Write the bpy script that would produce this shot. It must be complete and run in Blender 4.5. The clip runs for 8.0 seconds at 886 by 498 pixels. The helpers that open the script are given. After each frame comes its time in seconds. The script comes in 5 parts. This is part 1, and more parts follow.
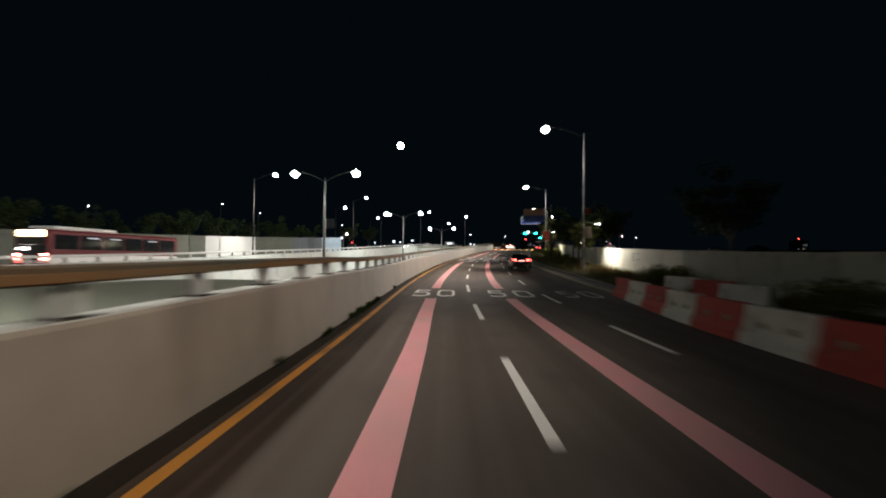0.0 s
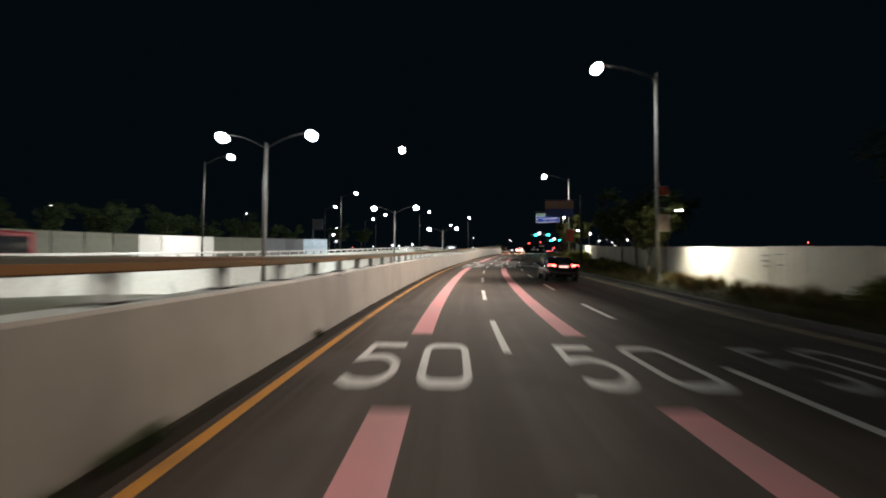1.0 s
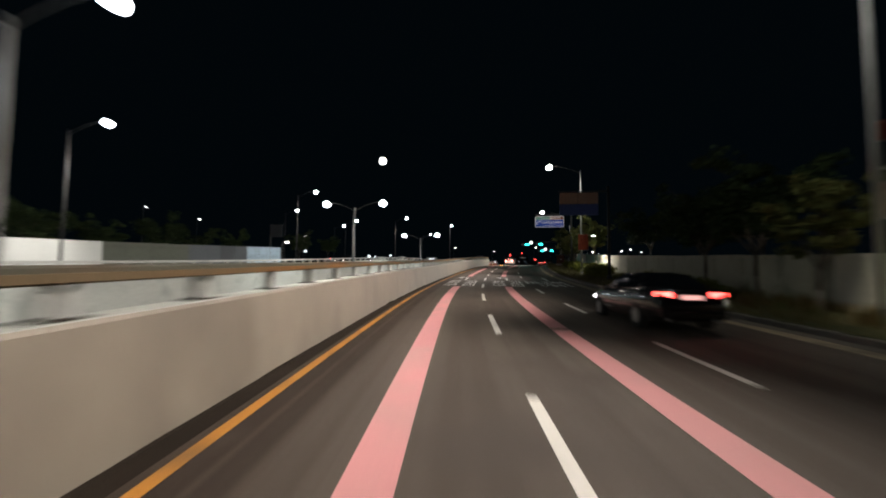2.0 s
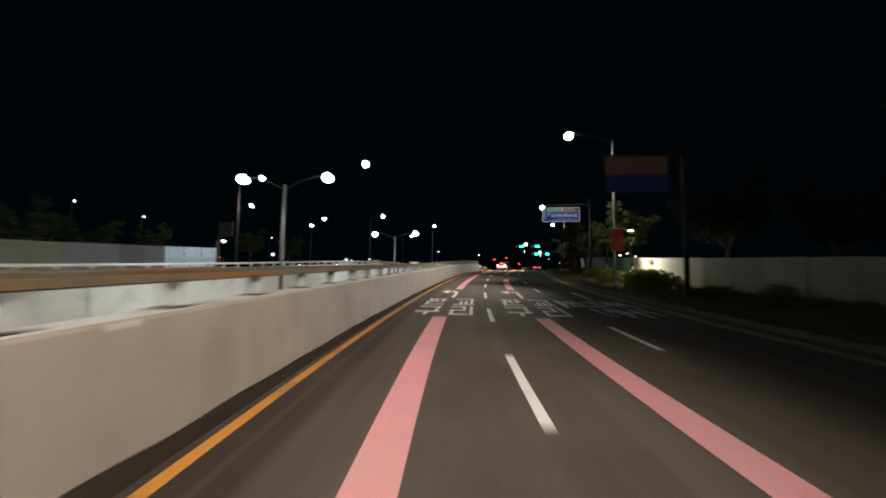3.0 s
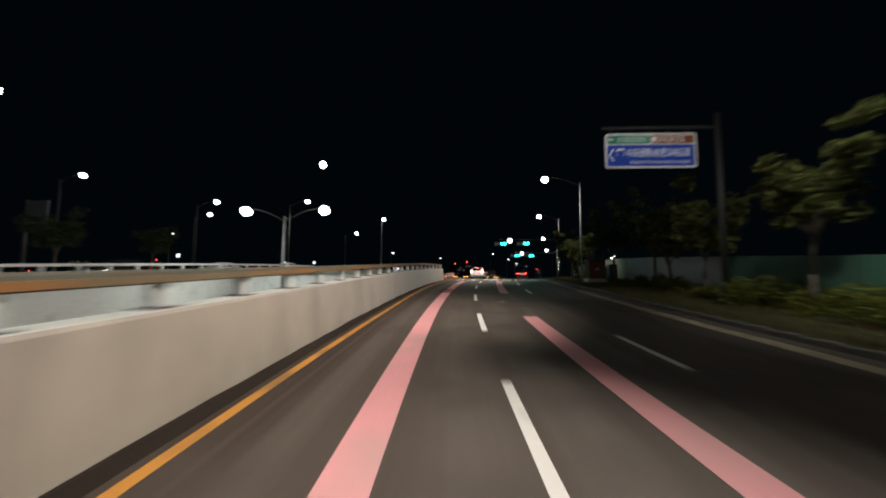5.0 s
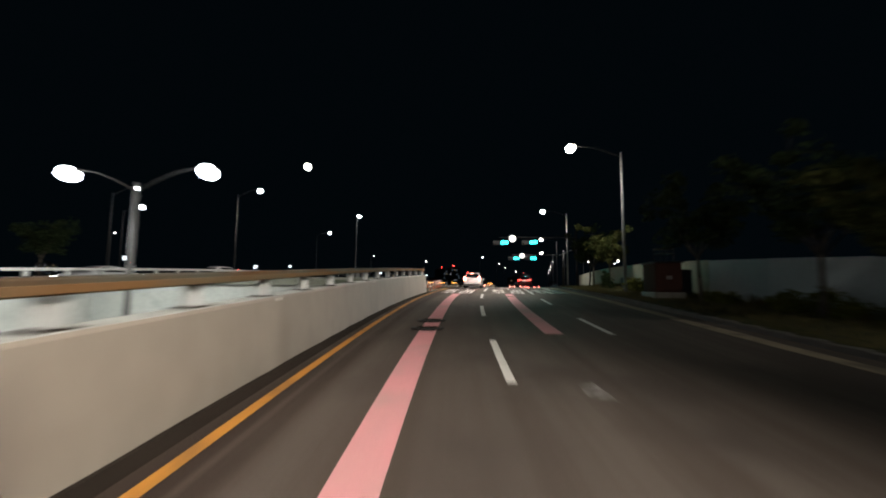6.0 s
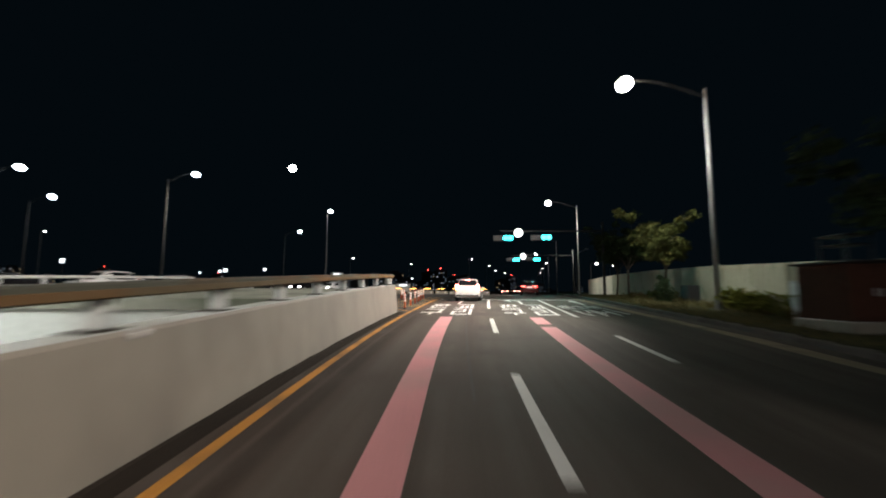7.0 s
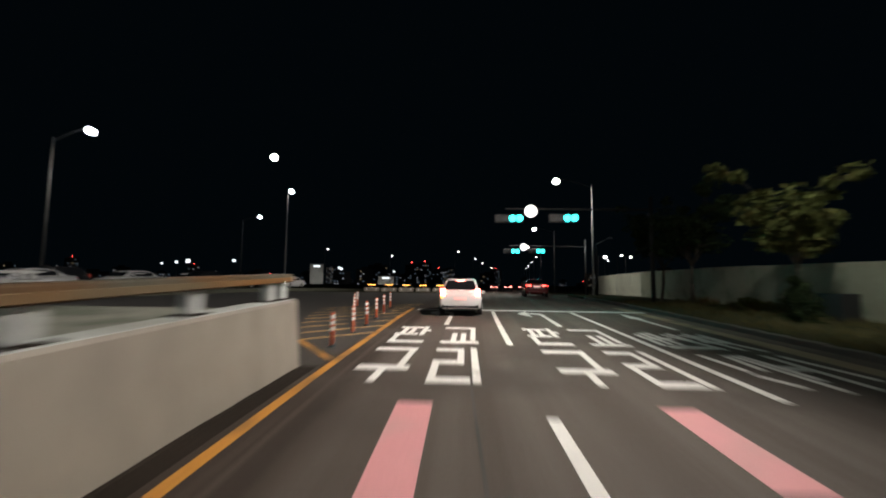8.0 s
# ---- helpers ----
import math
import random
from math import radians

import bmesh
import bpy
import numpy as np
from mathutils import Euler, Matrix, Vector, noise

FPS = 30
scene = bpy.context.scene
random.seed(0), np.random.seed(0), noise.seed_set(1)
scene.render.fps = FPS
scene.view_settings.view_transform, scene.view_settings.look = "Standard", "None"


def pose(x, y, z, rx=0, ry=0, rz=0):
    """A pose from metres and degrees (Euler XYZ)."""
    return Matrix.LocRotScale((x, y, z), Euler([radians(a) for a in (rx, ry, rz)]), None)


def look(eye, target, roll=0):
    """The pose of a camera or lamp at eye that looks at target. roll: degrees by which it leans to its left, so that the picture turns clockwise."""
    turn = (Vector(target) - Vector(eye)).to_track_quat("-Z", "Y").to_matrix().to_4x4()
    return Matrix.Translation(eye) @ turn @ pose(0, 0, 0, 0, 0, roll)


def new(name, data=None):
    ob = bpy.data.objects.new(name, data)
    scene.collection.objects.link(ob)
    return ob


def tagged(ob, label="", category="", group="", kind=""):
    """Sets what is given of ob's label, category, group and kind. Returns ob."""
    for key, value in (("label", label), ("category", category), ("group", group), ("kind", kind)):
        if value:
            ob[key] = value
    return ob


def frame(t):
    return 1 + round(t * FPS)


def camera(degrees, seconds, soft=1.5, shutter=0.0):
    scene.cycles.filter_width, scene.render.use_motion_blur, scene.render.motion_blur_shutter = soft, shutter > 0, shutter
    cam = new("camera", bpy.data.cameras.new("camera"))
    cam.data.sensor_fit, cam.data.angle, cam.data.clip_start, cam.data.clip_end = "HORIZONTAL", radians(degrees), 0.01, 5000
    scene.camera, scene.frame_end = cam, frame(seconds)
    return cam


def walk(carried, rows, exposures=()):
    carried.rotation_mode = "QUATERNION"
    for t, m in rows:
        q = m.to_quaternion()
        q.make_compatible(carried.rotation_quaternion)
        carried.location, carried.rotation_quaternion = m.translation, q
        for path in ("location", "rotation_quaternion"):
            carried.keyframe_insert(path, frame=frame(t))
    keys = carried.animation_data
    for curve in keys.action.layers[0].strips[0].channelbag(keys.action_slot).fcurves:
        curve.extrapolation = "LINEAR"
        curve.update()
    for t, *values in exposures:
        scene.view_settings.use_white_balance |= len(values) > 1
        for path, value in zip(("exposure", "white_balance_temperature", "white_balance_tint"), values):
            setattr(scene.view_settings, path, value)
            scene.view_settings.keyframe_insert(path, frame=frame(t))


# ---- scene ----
cam = camera(95.35, 8.0, soft=1.9, shutter=0.9)
PATH = [
    (0.0, pose(-1.073, -1.018, 1.800, 91.388, -0.509, 0.847)),
    (0.5, pose(-1.021, 5.223, 1.772, 91.520, -0.484, 1.131)),
    (1.0, pose(-1.124, 11.488, 1.813, 92.043, -0.476, 1.085)),
    (1.5, pose(-1.102, 18.254, 1.951, 93.077, -0.569, 0.409)),
    (2.0, pose(-0.941, 25.055, 2.157, 93.708, -0.575, -1.687)),
    (2.5, pose(-0.560, 31.822, 2.405, 94.118, -0.581, -3.143)),
    (3.0, pose(-0.068, 38.467, 2.664, 94.344, -0.587, -4.055)),
    (3.5, pose(0.614, 44.969, 2.926, 94.545, -0.506, -5.898)),
    (4.0, pose(1.606, 51.061, 3.185, 94.668, -0.497, -6.836)),
    (4.5, pose(2.492, 57.568, 3.481, 94.619, -0.506, -8.778)),
    (5.0, pose(3.553, 64.061, 3.803, 94.960, -0.489, -9.732)),
    (5.5, pose(4.719, 70.428, 4.142, 95.263, -0.472, -10.708)),
    (6.0, pose(5.910, 76.309, 4.474, 95.516, -0.455, -11.667)),
    (6.5, pose(7.084, 81.587, 4.785, 95.271, -0.300, -12.532)),
    (7.0, pose(8.336, 86.833, 5.101, 95.903, -0.183, -13.512)),
    (7.5, pose(9.504, 91.779, 5.391, 95.332, -0.363, -15.182)),
    (8.0, pose(10.976, 96.627, 5.657, 94.894, -0.596, -15.752)),
]
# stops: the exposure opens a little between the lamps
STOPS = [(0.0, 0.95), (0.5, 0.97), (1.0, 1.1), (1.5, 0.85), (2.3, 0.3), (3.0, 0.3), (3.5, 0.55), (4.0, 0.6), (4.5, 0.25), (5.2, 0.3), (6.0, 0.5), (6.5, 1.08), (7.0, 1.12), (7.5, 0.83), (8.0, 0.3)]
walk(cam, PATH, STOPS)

# ---- plan of the road: heading to the right and climb, in degrees, every 12 m from 8 m before the start ----
HEADING = [0.36, -0.36, 0.05, 3.34, 5.1, 7.94, 10.01, 12.11, 14.6, 17.91, 20.1, 22.0, 23.4, 24.4, 25.0, 25.3, 25.4, 25.4, 25.4]
CLIMB = [-0.7, -0.12, 1.31, 2.1, 2.27, 2.51, 2.91, 3.22, 3.35, 2.66, 1.5, 0.5, -0.2, -0.6, -0.7, -0.6, -0.4, -0.2, 0.0]
KNOTS = np.arange(-8, 209, 12.0)
STATION = np.arange(-100, 701, 1.0)


def glide(values, s):
    v = np.array(values)
    u = np.clip((s - KNOTS[0]) / 12.0, 0, len(v) - 1.001)
    i = u.astype(int)
    w = u - i
    a, b, c, d = (v[np.clip(i + k, 0, len(v) - 1)] for k in (-1, 0, 1, 2))
    return 0.5 * (2 * b + (c - a) * w + (2 * a - 5 * b + 4 * c - d) * w * w + (3 * b - a - 3 * c + d) * w ** 3)


def summed(d):
    total = np.concatenate([[0], np.cumsum((d[1:] + d[:-1]) / 2)])
    return total - total[100]


PSI, THETA = glide(HEADING, STATION), glide(CLIMB, STATION)
_p, _q = np.radians(PSI), np.radians(THETA)
ROAD_X, ROAD_Y, ROAD_Z = summed(np.sin(_p) * np.cos(_q)), summed(np.cos(_p) * np.cos(_q)), summed(np.sin(_q))


def heading(s):
    return float(np.interp(s, STATION, PSI))


def level(s):
    return float(np.interp(s, STATION, ROAD_Z))


def at(s, lat, h=0.0):
    """The place s metres along the road, lat metres to its right, h above it."""
    a = radians(heading(s))
    return Vector((float(np.interp(s, STATION, ROAD_X)) + lat * math.cos(a),
                   float(np.interp(s, STATION, ROAD_Y)) - lat * math.sin(a), level(s) + h))


def place(s, lat, h=0.0, turn=0.0):
    p = at(s, lat, h)
    return pose(p.x, p.y, p.z, 0, 0, -heading(s) + turn)


def sunken(s):
    """Height of the underpass road below the ramp, as h for at()."""
    return float(np.interp(s, [16, 20, 24, 28, 32, 36, 40, 60, 80, 112], [0.0, -0.02, -0.16, -0.42, -0.75, -1.15, -1.65, -4.2, -6.5, -7.5]))


# ---- night sky and street lighting ----
world = bpy.data.worlds.new("night")
scene.world = world
world.use_nodes = True
world.node_tree.nodes["Background"].inputs[0].default_value = (0.33, 0.78, 1.15, 1)
world.node_tree.nodes["Background"].inputs[1].default_value = 0.0016

COOL = (1.0, 0.95, 0.9)
# along the road, pole to the right of the lane line, height of the lantern
RIGHT_LAMPS = [(36.3, 10.25, 13.0), (71.7, 10.1, 12.2), (105.6, 9.6, 10.35), (138.4, 9.9, 11.45), (172.0, 10.0, 11.5), (206.0, 10.0, 11.5)]
LEFT_LAMPS = [(-20.0, -13.4), (7.0, -13.4), (35.1, -13.4), (63.3, -13.1), (91.4, -13.6)]
FRONT_LAMPS = [(14.0, -32.3, 12.3), (52.5, -32.3, 12.3), (86.5, -33.9, 12.8), (125.5, -35.0, 13.0), (162.7, -45.2, 12.9), (117.5, -45.2, 11.6), (106.0, -53.5, 12.9), (128.0, -57.0, 11.9)]


def median_height(s):
    return 10.5 - 0.0256 * max(s, 0) - level(s) + float(np.interp(s, [35, 63, 91], [0.0, 0.3, 0.75]))


def street_light(name, spot, target, watts, color, cone=150, blend=0.7, radius=0.25):
    data = bpy.data.lights.new(name, "SPOT")
    data.energy, data.color, data.spot_size, data.spot_blend, data.shadow_soft_size = watts, color, radians(cone), blend, radius
    ob = new(name, data)
    ob.matrix_basis = look(spot, target)
    return ob


# The lamp at s 1.5 is an added, unseen fill without a pole.
for (s, lat, high), watts, tone in zip([(1.5, 10.25, 13.0)] + RIGHT_LAMPS[:4], (3300, 16500, 18000, 8500, 7500), (0.74, 0.8, 0.83, 0.86, 0.92)):
    aim, cone, spread = (-15, 88.5, (-12, 12)) if s < 100 else (-10.6, 104, (-3, 14))
    for ahead in spread:
        street_light("street_light_right", at(s, lat - 3.4, high - 0.1), at(s + ahead, aim, 0), watts, (1.0, 0.5 + tone * 0.5, tone), cone, 1.0)
# Extra beam from the second lantern, added to brighten the direction sign.
street_light("street_light_right", at(71.7, 6.7, 12.1), at(81.5, 7.4, 6.4), 1500, (1.0, 0.96, 0.9), 46, 1.0)
for (s, lat, high), watts, ahead in zip(RIGHT_LAMPS[:4], (800, 3000, 2100, 2800), (-1, 4, 6, -1)):
    street_light("street_light_right", at(s, lat - 3.4, high - 0.1), at(s + ahead, 15.5, 0), watts, (0.95, 1.0, 0.93), 92, 1.0)
for (s, lat), watts in zip(LEFT_LAMPS[1:], (3600, 4200, 3800, 2200)):
    street_light("street_light_median", at(s, lat + 2.9, median_height(s)), at(s + 0.1, -8.5, 0), watts, COOL, 91, 1.0)
    street_light("street_light_median", at(s, lat - 2.9, median_height(s)), at(s + 5.0, -19, sunken(s)), 2500 if s > 90 else 3300, (0.92, 1.0, 0.97), 165, 1.0)
for s, lat, high in FRONT_LAMPS[:4]:
    street_light("street_light_frontage", at(s, lat + 3.3, high - 0.1), at(s + 0.1, lat - 1, 0), 3200, COOL, 115, 1.0)
for s, watts in ((36.3, 2800), (71.7, 2200)):
    street_light("footpath_light", at(s - 0.3, 11.4, 4.1), at(s - 1.8, 13.8, 0.4), watts, (1.0, 0.96, 0.86), 140, 1.0, 0.15)
# Added narrow spot that makes a bright pool on the far fence.
street_light("street_light_frontage", at(52.5, -29.0, 12.2), at(55.0, -37.6, 1.8), 4500, COOL, 36, 1.0)
# the green signal lamps throw their colour on the road before them
for s, lat, high, watts in ((120.7, 1.7, 4.85, 130), (120.7, 4.8, 4.85, 150), (139.7, 4.0, 4.45, 150)):
    street_light("signal_light", at(s, lat, high), at(s - 12, lat + 1, 0), watts, (0.03, 1.0, 0.85), 100, 1.0, 0.2)


# ---- materials ----
def mat(name, color, rough=0.7, metal=0.0, vary=0.25, fine=9.0, coarse=0.35, bump=0.15, dirt=None, dirt_at=0.6, stretch=(1, 1, 1), pieces=0.0, coat=0.0, tracks=False, sheen=0.0, spec=0.5):
    """Colour that varies at two scales, with a fine relief; dirt is a second colour in patches."""
    m = bpy.data.materials.new(name)
    m.use_nodes = True
    n, k = m.node_tree.nodes, m.node_tree.links
    b = n["Principled BSDF"]
    b.inputs["Roughness"].default_value, b.inputs["Metallic"].default_value = rough, metal
    b.inputs["Coat Weight"].default_value, b.inputs["Specular IOR Level"].default_value = coat, spec
    b.inputs["Sheen Weight"].default_value, b.inputs["Sheen Roughness"].default_value = sheen, 0.35
    co, mp = n.new("ShaderNodeTexCoord"), n.new("ShaderNodeMapping")
    mp.inputs["Scale"].default_value = stretch
    k.new(co.outputs["Object"], mp.inputs[0])
    small, large = n.new("ShaderNodeTexNoise"), n.new("ShaderNodeTexNoise")
    small.inputs["Scale"].default_value, small.inputs["Detail"].default_value = fine, 6
    large.inputs["Scale"].default_value, large.inputs["Detail"].default_value = coarse, 4
    k.new(mp.outputs[0], small.inputs["Vector"])
    k.new(mp.outputs[0], large.inputs["Vector"])
    add = n.new("ShaderNodeMath")
    add.operation = "MULTIPLY_ADD"
    add.inputs[1].default_value = 0.5
    half = n.new("ShaderNodeMath")
    half.operation = "MULTIPLY"
    half.inputs[1].default_value = 0.5
    k.new(small.outputs[0], add.inputs[0])
    k.new(large.outputs[0], half.inputs[0])
    k.new(half.outputs[0], add.inputs[2])
    ramp = n.new("ShaderNodeValToRGB")
    e = ramp.color_ramp.elements
    e[0].position, e[1].position = 0.32, 0.68
    e[0].color = (*[c * (1 - vary) for c in color], 1)
    e[1].color = (*[min(1, c * (1 + vary)) for c in color], 1)
    k.new(add.outputs[0], ramp.inputs[0])
    last = ramp.outputs[0]
    if tracks:
        # wheel tracks and oil streaks run along the lanes, by the road's own coordinates
        uv, lanes = n.new("ShaderNodeUVMap"), n.new("ShaderNodeMapping")
        uv.uv_map = "along"
        lanes.inputs["Scale"].default_value = (1.5, 0.022, 1)
        streak, tone, blend = n.new("ShaderNodeTexNoise"), n.new("ShaderNodeMapRange"), n.new("ShaderNodeMix")
        streak.inputs["Scale"].default_value, streak.inputs["Detail"].default_value = 1.0, 5
        k.new(uv.outputs[0], lanes.inputs[0])
        k.new(lanes.outputs[0], streak.inputs["Vector"])
        tone.inputs["From Min"].default_value, tone.inputs["From Max"].default_value = 0.38, 0.6
        k.new(streak.outputs[0], tone.inputs["Value"])
        blend.data_type, blend.blend_type = "RGBA", "MULTIPLY"
        blend.inputs["B"].default_value = (0.68, 0.63, 0.59, 1)
        k.new(tone.outputs[0], blend.inputs["Factor"])
        k.new(last, blend.inputs["A"])
        last = blend.outputs["Result"]
        # oily dirt lies beside the yellow line, broken by a swept streak, heavier in some stretches
        apart, strip, run, weight, oil = n.new("ShaderNodeSeparateXYZ"), n.new("ShaderNodeValToRGB"), n.new("ShaderNodeTexNoise"), n.new("ShaderNodeMapRange"), n.new("ShaderNodeMix")
        k.new(uv.outputs[0], apart.inputs[0])
        side = n.new("ShaderNodeMapRange")
        side.inputs["From Min"].default_value, side.inputs["From Max"].default_value = -3.62, -2.12
        k.new(apart.outputs[0], side.inputs["Value"])
        stops = strip.color_ramp.elements
        stops[0].position, stops[1].position = 0.0, 0.8
        stops[0].color, stops[1].color = (0.9, 0.9, 0.9, 1), (0, 0, 0, 1)
        for where, amount in ((0.32, 0.95), (0.37, 0.35), (0.42, 0.9), (0.55, 0.75), (0.62, 0.25)):
            stops.new(where).color = (amount, amount, amount, 1)
        k.new(side.outputs[0], strip.inputs[0])
        slow = n.new("ShaderNodeMapping")
        slow.inputs["Scale"].default_value = (0.9, 0.05, 1)
        k.new(uv.outputs[0], slow.inputs[0])
        run.inputs["Scale"].default_value, run.inputs["Detail"].default_value = 1.0, 4
        k.new(slow.outputs[0], run.inputs["Vector"])
        weight.inputs["From Min"].default_value, weight.inputs["From Max"].default_value = 0.27, 0.47
        k.new(run.outputs[0], weight.inputs["Value"])
        both = n.new("ShaderNodeMath")
        both.operation = "MULTIPLY"
        k.new(strip.outputs[0], both.inputs[0])
        k.new(weight.outputs[0], both.inputs[1])
        oil.data_type, oil.blend_type = "RGBA", "MULTIPLY"
        oil.inputs["B"].default_value = (0.36, 0.265, 0.21, 1)
        k.new(both.outputs[0], oil.inputs["Factor"])
        k.new(last, oil.inputs["A"])
        last = oil.outputs["Result"]
    if dirt:
        patch, edge, mix = n.new("ShaderNodeTexNoise"), n.new("ShaderNodeValToRGB"), n.new("ShaderNodeMix")
        patch.inputs["Scale"].default_value, patch.inputs["Detail"].default_value = coarse * 3, 8
        k.new(mp.outputs[0], patch.inputs["Vector"])
        edge.color_ramp.elements[0].position, edge.color_ramp.elements[1].position = dirt_at - 0.08, dirt_at + 0.1
        k.new(patch.outputs[0], edge.inputs[0])
        mix.data_type = "RGBA"
        mix.inputs["B"].default_value = (*dirt, 1)
        k.new(edge.outputs[0], mix.inputs["Factor"])
        k.new(last, mix.inputs["A"])
        last = mix.outputs["Result"]
    if pieces:
        info, hue = n.new("ShaderNodeObjectInfo"), n.new("ShaderNodeHueSaturation")
        rng = n.new("ShaderNodeMapRange")
        rng.inputs["To Min"].default_value, rng.inputs["To Max"].default_value = 1 - pieces, 1 + pieces
        k.new(info.outputs["Random"], rng.inputs["Value"])
        k.new(rng.outputs[0], hue.inputs["Value"])
        k.new(last, hue.inputs["Color"])
        last = hue.outputs[0]
    k.new(last, b.inputs["Base Color"])
    if bump:
        bp = n.new("ShaderNodeBump")
        bp.inputs["Strength"].default_value, bp.inputs["Distance"].default_value = bump, 0.02
        k.new(small.outputs[0], bp.inputs["Height"])
        k.new(bp.outputs[0], b.inputs["Normal"])
    return m


def glow(name, color, strength):
    m = bpy.data.materials.new(name)
    m.use_nodes = True
    b = m.node_tree.nodes["Principled BSDF"]
    b.inputs["Base Color"].default_value = (*[min(1, c) * 0.6 for c in color], 1)
    b.inputs["Emission Color"].default_value = (*color, 1)
    b.inputs["Emission Strength"].default_value = strength
    b.inputs["Roughness"].default_value = 0.3
    return m


ASPHALT = mat("asphalt", (0.105, 0.084, 0.068), 0.8, vary=0.3, fine=60, coarse=0.18, bump=0.5, dirt=(0.066, 0.05, 0.04), dirt_at=0.58, tracks=True)
ASPHALT_FAR = mat("old asphalt", (0.092, 0.092, 0.064), 0.75, vary=0.3, fine=40, coarse=0.15, bump=0.3)
ASPHALT_DARK = mat("dark junction asphalt", (0.05, 0.043, 0.037), 0.85, vary=0.3, fine=40, coarse=0.15, bump=0.3)
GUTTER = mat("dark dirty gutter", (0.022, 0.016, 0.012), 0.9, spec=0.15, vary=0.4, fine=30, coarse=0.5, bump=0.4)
GUTTER_PALE = mat("sandy gutter concrete", (0.3, 0.24, 0.16), 0.9, vary=0.25, fine=20, coarse=0.6, dirt=(0.12, 0.1, 0.07), dirt_at=0.58)
CONCRETE = mat("grey concrete", (0.256, 0.222, 0.18), 0.58, sheen=0.7, vary=0.2, fine=5, coarse=0.3, bump=0.25, dirt=(0.175, 0.148, 0.12), dirt_at=0.58, stretch=(1, 1, 0.4))
COPING = mat("pale worn coping concrete", (0.41, 0.43, 0.4), 0.85, vary=0.2, fine=6, coarse=0.3, bump=0.25, dirt=(0.3, 0.3, 0.26), dirt_at=0.6)
SLAB = mat("mossy slab concrete", (0.2, 0.2, 0.16), 0.9, vary=0.25, fine=5, coarse=0.3, bump=0.25, dirt=(0.11, 0.12, 0.085), dirt_at=0.56)
CONCRETE_PALE = mat("pale concrete", (0.42, 0.43, 0.4), 0.85, vary=0.15, fine=5, coarse=0.2, bump=0.2, dirt=(0.3, 0.31, 0.29), dirt_at=0.62)
KERB = mat("kerb granite", (0.11, 0.1, 0.09), 0.8, vary=0.25, fine=40, coarse=0.8, pieces=0.15)
WORN_PAINT = mat("worn road paint", (0.56, 0.55, 0.52), 0.75, vary=0.25, fine=20, coarse=1.2, bump=0.3, dirt=(0.16, 0.14, 0.13), dirt_at=0.56)
WHITE_PAINT = mat("road paint white", (0.78, 0.76, 0.72), 0.7, vary=0.12, fine=30, coarse=0.8, bump=0.3, dirt=(0.36, 0.34, 0.31), dirt_at=0.68)
THIN_PAINT = mat("almost worn away paint", (0.27, 0.26, 0.24), 0.8, vary=0.3, fine=12, coarse=2.0, bump=0.3, dirt=(0.12, 0.1, 0.09), dirt_at=0.5)
PINK_PAINT = mat("road paint pink", (0.72, 0.32, 0.33), 0.75, vary=0.12, fine=30, coarse=0.25, bump=0.3, dirt=(0.6, 0.33, 0.32), dirt_at=0.56)
WORN_YELLOW = mat("worn yellow road paint", (0.6, 0.36, 0.14), 0.75, vary=0.25, fine=20, coarse=0.8, bump=0.3, dirt=(0.12, 0.08, 0.05), dirt_at=0.56)
YELLOW_PAINT = mat("road paint yellow", (0.52, 0.225, 0.035), 0.7, vary=0.2, fine=20, coarse=0.5, bump=0.3, dirt=(0.22, 0.11, 0.035), dirt_at=0.6)
POLE = mat("weathered grey pole paint", (0.115, 0.115, 0.112), 0.6, 0.2, vary=0.15, fine=10, coarse=1.2, bump=0.05)
# Darker copy of the pole grey: night shade on poles and arms is in the colour.
POLE_SHADED = mat("pole grey darkened as if unlit", (0.035, 0.035, 0.034), 0.6, 0.2, vary=0.15, fine=10, coarse=1.2, bump=0.05)
POST_PALE = mat("pale post concrete", (0.46, 0.47, 0.45), 0.8, vary=0.15, fine=10, coarse=0.8, bump=0.2)
# Lighter copy for the right poles, with the missing lamplight in the colour.
POLE_LIT = mat("pole grey lightened as if lit", (0.3, 0.3, 0.29), 0.55, 0.15, vary=0.15, fine=10, coarse=1.2, bump=0.05)
STEEL = mat("galvanised steel", (0.42, 0.42, 0.41), 0.5, 0.6, vary=0.12, fine=12, coarse=1.5, bump=0.05)
RAIL_GREY = mat("chalky olive-grey rail paint", (0.07, 0.069, 0.052), 0.75, vary=0.25, fine=8, coarse=0.12, bump=0.15, dirt=(0.1, 0.046, 0.014), dirt_at=0.54, spec=0.25)
RUSTY = mat("rusted rail moulding", (0.115, 0.084, 0.047), 0.8, vary=0.3, fine=8, coarse=0.13, bump=0.2, dirt=(0.17, 0.08, 0.026), dirt_at=0.53, spec=0.2)
RAIL_WHITE = mat("pale rail paint", (0.45, 0.45, 0.43), 0.6, vary=0.12, fine=8, coarse=0.4)
DARK = mat("black plastic", (0.018, 0.018, 0.019), 0.5, vary=0.2, fine=20, bump=0.1)
SOIL = mat("dry soil and grass", (0.05, 0.044, 0.024), 0.95, vary=0.45, fine=14, coarse=0.5, bump=0.6, dirt=(0.03, 0.035, 0.014), dirt_at=0.5, spec=0.08)
GRASS = mat("dry grass", (0.11, 0.095, 0.04), 0.8, vary=0.4, fine=3, coarse=0.3, bump=0, spec=0.08)
